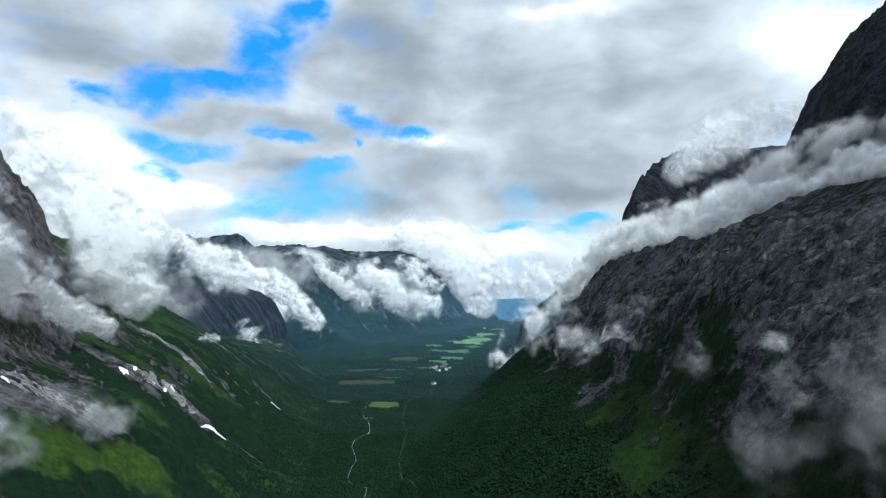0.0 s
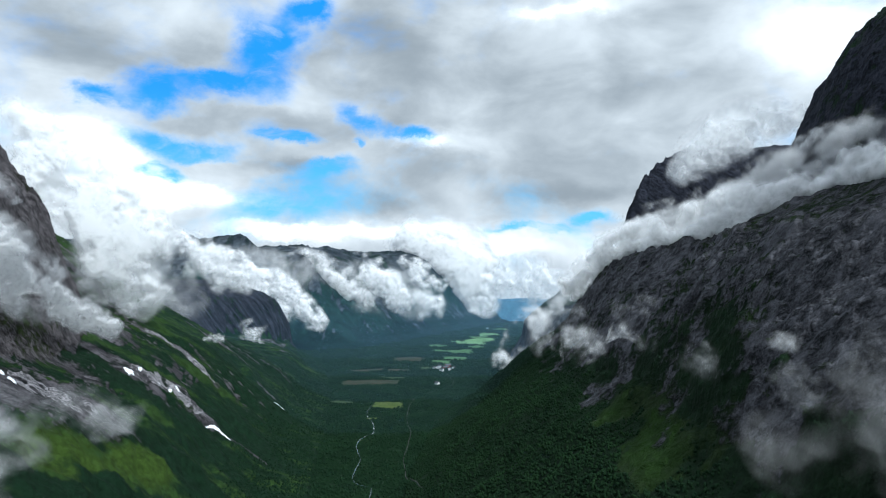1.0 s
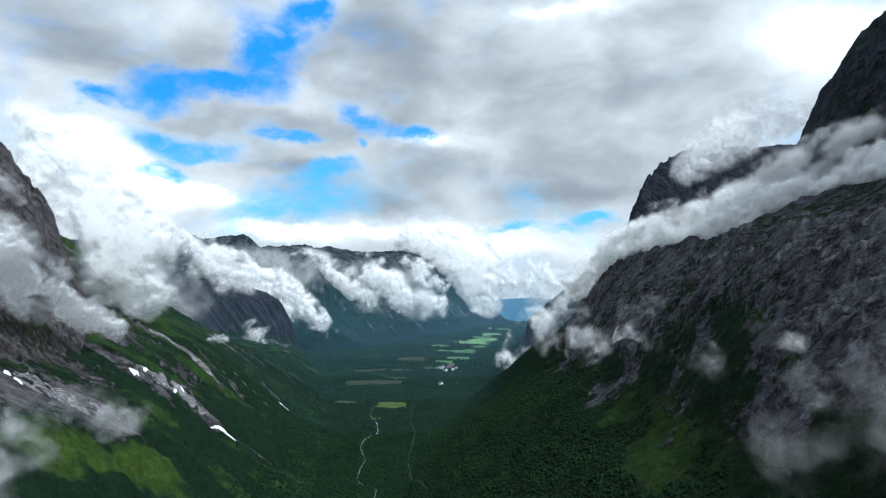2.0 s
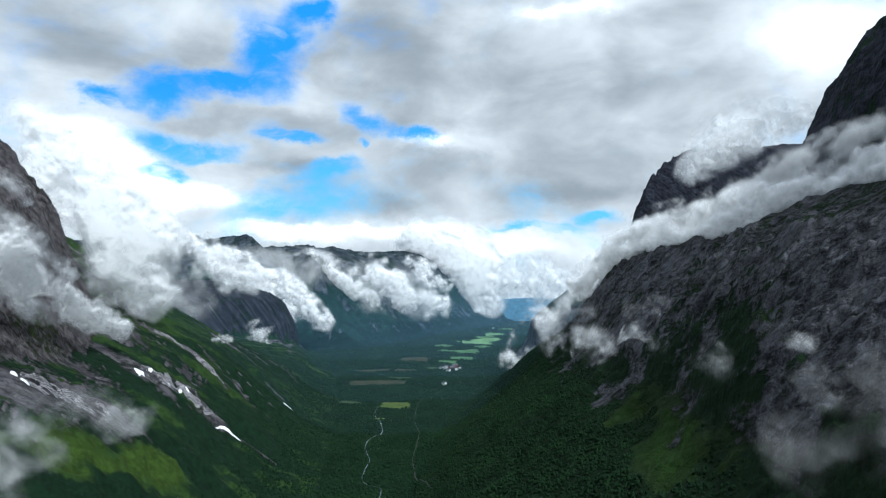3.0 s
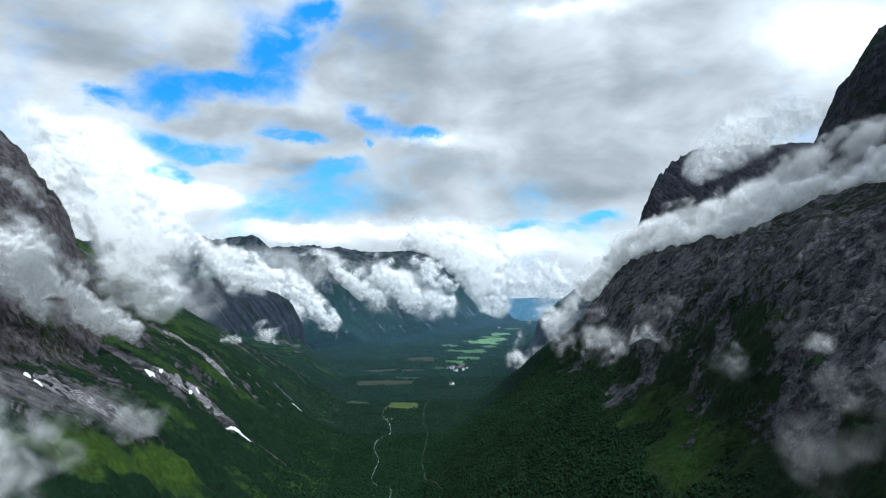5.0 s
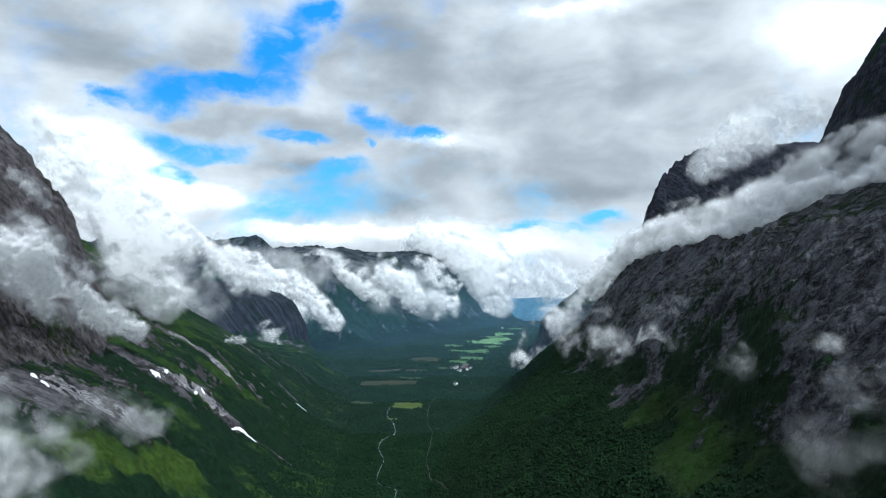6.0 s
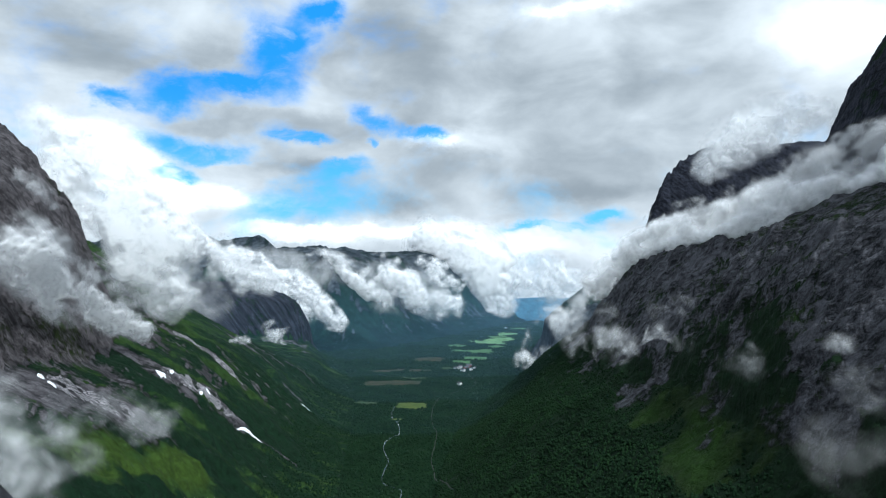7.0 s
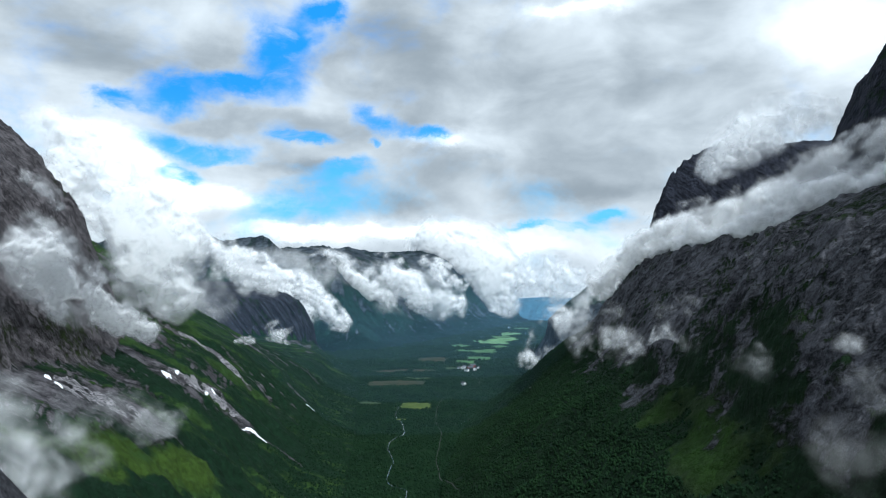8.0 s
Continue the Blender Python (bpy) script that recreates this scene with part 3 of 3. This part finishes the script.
for n, (line, width) in enumerate([([(-412, 906), (-393, 948), (-371, 985), (-331, 970)], 22), ([(-490, 1138), (-468, 1169), (-432, 1174), (-380, 1165)], 9),
                                   ([(-400, 645), (-386, 673), (-366, 686), (-341, 703)], 20)]):
    q = rounded(line, 3)
    run_ = np.concatenate(([0], np.cumsum(np.hypot(*np.diff(q, axis=0).T))))
    t_ = np.linspace(0, run_[-1], int(run_[-1] / 1.3) + 8)
    cx, cy = np.interp(t_, run_, q[:, 0]), np.interp(t_, run_, q[:, 1])
    tx, ty = np.gradient(cx), np.gradient(cy)
    size_ = np.hypot(tx, ty)
    across = np.linspace(-1, 1, max(8, int(width / 1.0)))[None, :]
    half_ = width * (0.35 + 0.65 * np.sin(np.clip(t_ / run_[-1], 0.03, 0.97) * math.pi) ** 0.6) * (1 + 0.9 * fbm(t_ / 22, n + 0.5, 0.5, 4, 610 + n, 0.6))
    sx_, sy_ = cx[:, None] + across * (half_ * ty / size_)[:, None], cy[:, None] - across * (half_ * tx / size_)[:, None]
    sx_, sy_ = sx_ + fbm(sx_ / 9, sy_ / 9, 0.1, 3, 630) * 5 * (1 - np.abs(across) ** 4), sy_ + fbm(sx_ / 9, sy_ / 9, 7.1, 3, 640) * 5
    rise = (1 - np.abs(across) ** 6) * np.sin(np.linspace(0, math.pi, len(t_)))[:, None] ** 0.25
    hump = fbm(sx_ / 14, sy_ / 14, 0.4, 5, 650, 0.6) * 3.0 + 0.8
    slab = draped("rock_slab", sx_, sy_, rise * (hump + 0.6) - 0.7, SLAB_ROCK)
    slab.parent = hill
    slab["label"] = "pale jointed rock slab"

WALLS = [plain("white boards", (0.72, 0.72, 0.70), (0.62, 0.62, 0.60), 1.5), plain("red boards", (0.22, 0.045, 0.03), (0.16, 0.03, 0.022), 1.5)]
SLATE = plain("slate roof", (0.10, 0.10, 0.11), (0.06, 0.06, 0.065), 1.2)


def part(name, bm, mat, parent, label=""):
    me = bpy.data.meshes.new(name)
    bm.to_mesh(me)
    bm.free()
    me.materials.append(mat)
    ob = new(name, me)
    ob.parent = parent
    if label:
        ob["label"] = label
    return ob


def house(wall_mat, w, l, h):
    """A farmhouse: boarded walls, a gabled roof with eaves, a door and four windows."""
    ob = new("house")
    bm = bmesh.new()
    cs = [bm.verts.new(c) for c in ((-w, -l, -3), (w, -l, -3), (w, l, -3), (-w, l, -3), (-w, -l, h), (w, -l, h), (w, l, h), (-w, l, h), (0, -l, h + w * 0.8), (0, l, h + w * 0.8))]
    for f in ((0, 1, 5, 8, 4), (2, 3, 7, 9, 6), (1, 2, 6, 5), (3, 0, 4, 7), (3, 2, 1, 0)):
        bm.faces.new([cs[k] for k in f])
    part("wall", bm, wall_mat, ob)
    bm = bmesh.new()
    e, t = 0.6, 0.35
    for side in (-1, 1):
        low, high = (side * (w + e), h - e * 0.8), (0, h + w * 0.8)
        q = [bm.verts.new((px_, py_, pz_ + dz)) for dz in (0.02, t) for py_ in (-l - e, l + e) for px_, pz_ in (low, high)]
        for f in ((0, 1, 3, 2), (4, 6, 7, 5), (0, 4, 5, 1), (2, 3, 7, 6), (0, 2, 6, 4), (1, 5, 7, 3)):
            bm.faces.new([q[k] for k in f])
    part("roof", bm, SLATE, ob)
    for name, px_, z0, hh, ww in (("door", 0, 1.0, 1.05, 0.5), ("window", -w * 0.6, 1.7, 0.6, 0.5), ("window", w * 0.6, 1.7, 0.6, 0.5)):
        bm = bmesh.new()
        bmesh.ops.create_cube(bm, size=1, matrix=Matrix.Translation((px_, -l - 0.03, z0)) @ Matrix.Diagonal((ww * 2, 0.12, hh * 2, 1)))
        part(name, bm, SLATE, ob)
    return ob


white, red = house(WALLS[0], 4.2, 6, 4.5), house(WALLS[1], 5, 9, 5)
for n, (hx, hy) in enumerate([(-25, 2245), (-14, 2219), (-2, 2272), (11, 2232), (-36, 2272), (6, 2314), (23, 2259), (-25, 1947), (-22, 2314), (232, 3951)]):
    hz = float(ground_z(hx, hy)) + 0.9
    src = red if n in (2, 5) else white
    spot = pose(hx, hy, hz, 0, 0, (n * 57) % 180)
    if n in (0, 2):
        src.matrix_basis = spot
        ob = src
    else:
        ob = copy_thing(src, spot)
    tagged(ob, "red boarded barn beside the fields" if src is red else "white farmhouse with a slate roof", "house", "farm buildings")

# ---- woods ----
def leaf_material(name, low, high, shade):
    mat, shader = material(name, 0.8)
    p = place()
    each = N(N.node("ShaderNodeNewGeometry").outputs["Random Per Island"])
    leafy = fuzz(p, 1.1, 4, 0.6)
    stand = fuzz(p, 0.016, 5, 0.6, warp=0.5)
    crown = blend(ramp(leafy, 0.4, 0.65) * 0.6, blend(each, low, high), shade)
    N.feed(shader.inputs["Base Color"], blend(ramp(stand, 0.40, 0.62), blend(0.45, crown, (0.004, 0.010, 0.006)), crown))
    N.feed(shader.inputs["Specular IOR Level"], 0.04)
    bump(shader, leafy, 1.0, 0.8)
    return mat


BIRCH = leaf_material("birch leaves", (0.0080, 0.0205, 0.0085), (0.0130, 0.0310, 0.0105), (0.0080, 0.0205, 0.0080))
# leaf tone set low to stand in for cloud shade over the valley
VALLEY_LEAF = leaf_material("spruce needles", (0.0085, 0.0230, 0.0110), (0.0130, 0.0310, 0.0130), (0.0085, 0.0220, 0.0105))

bm = bmesh.new()
bmesh.ops.create_icosphere(bm, subdivisions=1, radius=1.0)
bmesh.ops.delete(bm, geom=[v for v in bm.verts if v.co.z < -0.9], context="VERTS")
bm.verts.index_update()
BALL = np.array([v.co[:] for v in bm.verts])
BALL_F = np.array([[v.index for v in f.verts] for f in bm.faces])
bm.free()
dice = np.random.RandomState(11)


def woods(name, label, x0, x1, y0, y1, count, accept, size, mat):
    """Crowns by the thousand, of uneven shape, wherever accept() lets one grow."""
    x, y = dice.uniform(x0, x1, count), dice.uniform(y0, y1, count)
    r, c = ground_at(x, y)
    i, j = np.round(r).astype(int), np.round(c).astype(int)
    clump = fbm(x / 35, y / 35, 0.2, 3, 700)
    ok = accept(x, y, i, j) & (clump > -0.42) & (near_line(x, y, RIVER_LINE, 2.6) <= 0) & (near_line(x, y, ROAD_LINE, 1.6) <= 0)
    for fx, fy, fw, fd, crop in FIELDS:
        ok &= ~((np.abs(x - fx) < fw * 0.97) & (np.abs(y - fy) < fd * (0.58 if crop in ("light", "green") else 0.46)))
    x, y, clump = x[ok], y[ok], clump[ok]
    z = ground_z(x, y)
    n = len(x)
    rad = size * dice.uniform(0.6, 1.25, n) * (1 + clump * 0.5)
    turn = dice.uniform(0, 6.28, n)
    b = BALL[None] * dice.uniform(0.62, 1.3, (n, len(BALL), 1))
    bx = b[..., 0] * np.cos(turn)[:, None] - b[..., 1] * np.sin(turn)[:, None]
    by = b[..., 0] * np.sin(turn)[:, None] + b[..., 1] * np.cos(turn)[:, None]
    pos = np.stack((bx, by, b[..., 2] * dice.uniform(1.0, 1.6, n)[:, None]), -1) * rad[:, None, None]
    pos += np.stack((x, y, z + rad * 0.7), -1)[:, None]
    leaves = (BALL_F[None] + (np.arange(n) * len(BALL))[:, None, None]).reshape(-1, 3)
    return tagged(link(name, pos.reshape(-1, 3), leaves, mat), label, "trees", kind="stuff")


woods("forest", "dark green birch forest on a steep apron", -110, 230, 420, 1900, 64000, lambda x, y, i, j: (WHO[i, j] == 0) & (DEEP[i, j] + dice.uniform(-25, 25, len(x)) < 215) & (ROCKY[i, j] < 0.3) & (WOODY[i, j] > 0.5), 1.25, BIRCH)
woods("forest", "dark woods along the river", -340, 340, 700, 2300, 44000, lambda x, y, i, j: WHO[i, j] < 0, 1.5, VALLEY_LEAF)
woods("forest", "dark woods between valley fields", -600, 420, 2200, 4300, 26000, lambda x, y, i, j: WHO[i, j] < 0, 2.4, VALLEY_LEAF)
woods("forest", "birch scrub on the lower green slopes", -520, -60, 480, 2500, 40000, lambda x, y, i, j: (WHO[i, j] == 4) & (ROCKY[i, j] < 0.3) & (WOODY[i, j] > 0.5) & (GZ[i, j] + 60 * mottle[i, j] < 60), 1.4, VALLEY_LEAF)


# ---- low clouds and mist: billowing banks, each of nested shells that thin out at the rim ----
def mist_material(name, colour, torn=True):
    mat = bpy.data.materials.new(name)
    mat.use_nodes = True
    N.tree = mat.node_tree
    N.tree.nodes.clear()
    thin = attr("veil")
    if torn:
        drift = N.tree.nodes.new("ShaderNodeAttribute")
        drift.attribute_name = "drift"
        wisp = fuzz(N(drift.outputs["Vector"]), 2.2, 5, 0.52, warp=0.3)
        thin = thin * (ramp(wisp, 0.26, 0.66) * 0.6 + 0.4)
    front = N.node("ShaderNodeBsdfDiffuse", Color=(*colour, 1))
    back = N.node("ShaderNodeBsdfTranslucent", Color=(*colour, 1))
    body, out = N.node("ShaderNodeMixShader", Fac=0.5), N.node("ShaderNodeMixShader", Fac=thin)
    N.tree.links.new(front.outputs[0], body.inputs[1])
    N.tree.links.new(back.outputs[0], body.inputs[2])
    N.tree.links.new(N.node("ShaderNodeBsdfTransparent").outputs[0], out.inputs[1])
    N.tree.links.new(body.outputs[0], out.inputs[2])
    N.tree.links.new(out.outputs[0], N.node("ShaderNodeOutputMaterial").inputs[0])
    return mat


MIST = mist_material("mist", (0.985, 0.985, 0.985))
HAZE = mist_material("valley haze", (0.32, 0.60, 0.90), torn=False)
SHELLS = 6


def bank(label, spine, fat, thick, cover, seed, soft=0.5, torn=1.5):
    """A bank of cloud along a spine of (x, y, z, half height): shells that swell where it is dense, the outer ones on the densest billows alone."""
    p = rounded(spine, 3)
    mid = p[len(p) // 2]
    cell = max(0.9, 0.0020 * math.hypot(mid[0], mid[1]))
    way_ = np.concatenate(([0], np.cumsum(np.linalg.norm(np.diff(p[:, :3], axis=0), axis=1))))
    half0 = p[:, 3].max()
    cell = max(cell, math.sqrt(way_[-1] * 2.7 * half0 / 15000))
    n = int(max(26, way_[-1] / cell))
    t = np.linspace(0, way_[-1], n)
    c = np.stack([np.interp(t, way_, p[:, k]) for k in range(4)], -1)
    half = c[:, 3]
    m = int(max(18, 2.7 * half0 / cell))
    v = np.linspace(-1.35, 1.35, m)
    run = np.gradient(c[:, :3], axis=0)
    run /= np.linalg.norm(run, axis=1, keepdims=True)
    out = np.array((0, 0, 300.0)) - c[:, :3]
    out[:, 2] *= 0.3
    out /= np.linalg.norm(out, axis=1, keepdims=True)
    side = np.cross(out, run)
    side /= np.linalg.norm(side, axis=1, keepdims=True)
    ends = np.minimum(t, way_[-1] - t) / max(half.mean(), 1)
    shown = np.linalg.norm(run - (run * out).sum(1, keepdims=True) * out, axis=1)
    glide = np.concatenate(([0], np.cumsum(np.diff(t) * shown[1:])))
    big = max(half.mean() * 0.9, 8)
    nx = np.broadcast_to(glide[:, None] / big, (n, m)) + seed * 7.3
    ny = half[:, None] * v[None] / big
    rim = 1 - np.sqrt(v[None] ** 2 + np.clip(1 - ends / 1.5, 0, 1)[:, None] ** 2)
    base, vs, fs, ds, qs = 0, [], [], [], []
    for k in range(SHELLS):
        u = k / (SHELLS - 1)
        nz = 0.5 + 0.16 * u
        bend = fbm(nx * 0.8, ny * 0.8, nz + 5.0, 2, seed + 830) * 0.5
        large = fbm(nx * 0.75 + bend, ny * 0.75, nz, 3, seed + 800, 0.5)
        puffs_ = fbm(nx * 1.7, ny * 1.7 + bend, nz * 1.5, 4, seed + 850, 0.50, ridged=True) - 0.25
        dens = rim * 0.8 + 0.14 + cover + torn * (large * 0.95 - puffs_ * 0.24)
        rho = sm(dens + 0.22 - 0.52 * u, -0.06, soft + 0.15 + 0.45 * (1 - u)) * sm(1.33 - np.abs(v), 0, 0.5)[None] * sm(ends, 0, 0.7)[:, None]
        swell = half[:, None] * fat * np.clip(dens, 0, 1.1) ** 0.75 * sm(ends, 0, 0.9)[:, None] + half[:, None] * 0.07
        pos = c[:, None, :3] + side[:, None] * (half[:, None] * v)[..., None] + out[:, None] * (swell * (1.25 * u - 0.25))[..., None]
        q = grid_faces(n, m)
        flat_rho = rho.ravel()
        q = q[flat_rho[q].max(axis=1) > 0.02]
        if not len(q):
            continue
        pv, q, (pr, pq) = cut(pos.reshape(-1, 3), q, (flat_rho, np.stack((nx, ny, np.full(nx.shape, nz)), -1).reshape(-1, 3)))
        vs.append(pv), fs.append(q + base), ds.append(pr * thick), qs.append(pq)
        base += len(pv)
    return tagged(link("cloud", np.concatenate(vs), np.concatenate(fs), MIST, attrs={"veil": np.concatenate(ds), "drift": np.concatenate(qs)}), label, "cloud", "low clouds")


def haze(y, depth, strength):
    """An added thin sheet across the valley that imitates distance haze, fading upwards."""
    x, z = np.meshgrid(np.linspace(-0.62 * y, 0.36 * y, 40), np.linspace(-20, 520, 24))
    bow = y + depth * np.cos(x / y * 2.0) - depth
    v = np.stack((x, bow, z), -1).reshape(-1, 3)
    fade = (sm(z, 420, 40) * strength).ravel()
    return tagged(link("haze", v, grid_faces(*x.shape), HAZE, attrs={"veil": fade}), "thin blue sheet added as distance haze", "haze", kind="stuff")


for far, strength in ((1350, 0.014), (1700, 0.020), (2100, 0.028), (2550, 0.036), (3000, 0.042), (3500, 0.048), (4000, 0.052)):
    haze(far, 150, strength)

bank("white cloud bank clinging to a dark cliff", [(-415, 590, 347, 21), (-408, 640, 320, 30), (-427, 740, 281, 31), (-435, 850, 250, 22), (-430, 940, 223, 10)], 0.8, 0.5, 0.18, 1, 0.6, 1.6)
bank("tall pale cloud spilling over a cliff shoulder", [(-728, 1130, 589, 27), (-662, 1130, 511, 50), (-583, 1130, 424, 77), (-531, 1140, 343, 84), (-493, 1160, 279, 56), (-472, 1180, 230, 24)], 0.7, 0.5, 0.26, 2, 0.6, 1.6)
bank("soft bluish veil of cloud before a summit", [(-718, 1900, 356, 38), (-642, 1900, 325, 55), (-580, 1950, 295, 50), (-530, 2000, 266, 26)], 0.7, 0.34, 0.22, 3, 0.8, 1.2)
bank("ragged white cloud on a far mountain flank", [(-1016, 2950, 391, 38), (-835, 2900, 338, 63), (-683, 2850, 235, 73), (-548, 2800, 147, 53), (-462, 2780, 93, 22)], 0.7, 0.45, 0.14, 4, 0.4, 1.8)
bank("long billowing white cloud along a mountain wall", [(-778, 3300, 409, 37), (-632, 3300, 312, 95), (-494, 3350, 210, 117), (-363, 3380, 135, 70), (-298, 3400, 115, 22)], 0.7, 0.48, 0.16, 5, 0.4, 1.8)
bank("torn white cloud drifting below a far ridge", [(-488, 3500, 374, 50), (-320, 3500, 284, 106), (-169, 3550, 191, 107), (15, 3600, 118, 57)], 0.7, 0.48, 0.16, 6, 0.4, 1.8)
bank("brilliant white cumulus at the valley mouth", [(-401, 4600, 573, 92), (-125, 4600, 488, 176), (111, 4500, 341, 237), (222, 4450, 174, 142), (324, 4400, 43, 42)], 0.6, 0.7, 0.4, 7, 0.4, 1.3)
bank("long band of mist along a dark mountainside", [(248, 1550, 255, 19), (278, 1450, 294, 39), (295, 1250, 337, 41), (311, 1065, 349, 35), (299, 861, 352, 30), (323, 800, 365, 32), (348, 735, 377, 32), (347, 622, 387, 28), (344, 501, 386, 26)], 0.7, 0.8, 0.14, 8, 0.5, 1.4)
bank("grey cloud capping a sheer rock peak", [(472, 1480, 485, 18), (508, 1480, 538, 43), (564, 1470, 584, 55), (625, 1450, 609, 51), (661, 1380, 607, 38), (700, 1350, 604, 17)], 0.7, 0.42, 0.34, 9, 1.0, 1.1)
bank("wisp of mist trailing over a rock peak", [(352, 760, 417, 7), (362, 720, 434, 10), (371, 680, 437, 9), (382, 640, 429, 8)], 0.7, 0.24, 0.12, 10, 0.9, 1.5)
bank("thin wisp of mist rising from a cliff", [(322, 1250, 375, 10), (350, 1250, 395, 17), (381, 1250, 391, 10)], 0.7, 0.24, 0.04, 27, 0.9, 1.4)
bank("ragged wisp of mist on a dark slope", [(93, 818, 213, 11), (127, 818, 235, 34), (154, 818, 226, 29), (186, 818, 213, 11)], 0.7, 0.16, -0.02, 11, 1.2, 2.2)
bank("white wisp of mist before wet rock", [(150, 701, 265, 12), (171, 701, 260, 34), (187, 701, 240, 26), (178, 701, 220, 12)], 0.7, 0.16, -0.02, 12, 1.2, 2.2)
bank("small puff of cloud before a buttress", [(-620, 2103, 111, 18), (-570, 2103, 131, 46), (-516, 2103, 111, 18)], 0.8, 0.24, -0.04, 19, 0.8, 2.2)
bank("distant cloud hiding the valley mouth", [(216, 4450, 336, 106), (423, 4400, 275, 140), (608, 4350, 240, 138), (755, 4300, 281, 123)], 0.6, 0.42, 0.2, 21, 0.7, 1.7)
bank("pale cloud pouring past a far spur", [(119, 1900, 47, 17), (173, 1950, 82, 39), (237, 2100, 125, 57), (302, 2200, 181, 56), (355, 2200, 242, 44), (412, 2180, 294, 32)], 0.7, 0.22, 0.0, 22, 1.0, 2.1)
bank("low white cloud on the near cliff's brow", [(-409, 600, 391, 7), (-400, 630, 383, 9), (-400, 660, 365, 7)], 0.7, 0.16, 0.0, 23, 1.0, 1.6)
bank("small wisps of cloud on a far summit", [(-243, 3600, 390, 29), (-114, 3600, 318, 52), (1, 3650, 217, 35)], 0.7, 0.36, 0.0, 28, 0.5, 1.8)
bank("faint violet-grey wisp of mist", [(175, 522, 257, 11), (178, 522, 236, 17), (184, 522, 216, 11)], 0.7, 0.07, 0.02, 13, 1.2, 1.6)
bank("small domed puff of mist", [(179, 409, 262, 4), (190, 409, 263, 6), (203, 409, 259, 5)], 0.9, 0.12, 0.10, 14, 1.0, 1.0)
bank("thin column of mist before dark rock", [(167, 354, 261, 11), (170, 354, 243, 13), (178, 354, 229, 15)], 0.8, 0.05, 0.0, 15, 1.1, 1.8)
bank("broad grey mist drifting below a dark wall", [(159, 397, 198, 16), (167, 355, 214, 22), (172, 318, 232, 28), (187, 289, 250, 32), (192, 251, 264, 30)], 0.8, 0.06, 0.04, 16, 1.2, 1.9)
bank("thin grey mist over a grassy hillside", [(-327, 420, 232, 26), (-287, 430, 219, 24), (-333, 573, 187, 25), (-325, 649, 170, 25), (-316, 734, 144, 21)], 0.8, 0.13, 0.06, 17, 1.2, 1.7)
bank("pale mist low over the hillside", [(-272, 330, 222, 36), (-242, 340, 211, 30), (-222, 360, 201, 21), (-214, 380, 191, 12)], 0.8, 0.24, 0.14, 18, 1.2, 1.7)
bank("tiny puff of cloud before a buttress", [(-454, 1316, 183, 6), (-431, 1316, 184, 9), (-406, 1316, 181, 6)], 0.8, 0.2, 0.04, 20, 0.8, 1.4)
bank("drifting violet-grey mist before dark rock", [(197, 379, 254, 9), (188, 328, 250, 16), (199, 308, 258, 15)], 0.8, 0.04, 0.0, 24, 1.1, 1.8)
bank("thin veil of cloud hanging on a mountain wall", [(-981, 3020, 383, 72), (-819, 3050, 360, 102), (-618, 3150, 291, 126), (-335, 3350, 237, 128), (-42, 3500, 151, 72)], 0.5, 0.13, 0.14, 29, 1.2, 1.5)
bank("thin pale veil trailing below a cloud", [(-748, 1500, 369, 66), (-650, 1500, 297, 79), (-583, 1550, 235, 59), (-543, 1600, 175, 28)], 0.6, 0.16, 0.10, 30, 1.2, 1.5)
bank("thin shreds of mist above a long band", [(295, 1250, 374, 29), (311, 1065, 381, 24), (299, 861, 379, 21), (323, 800, 394, 22), (348, 735, 413, 21), (347, 622, 419, 18), (344, 501, 417, 17)], 0.6, 0.22, -0.04, 31, 0.9, 1.9)
bank("white cloud lapping a far summit", [(-1115, 2700, 433, 35), (-1007, 2700, 411, 60), (-904, 2720, 384, 57), (-837, 2750, 336, 26)], 0.7, 0.42, 0.16, 32, 0.6, 1.6)
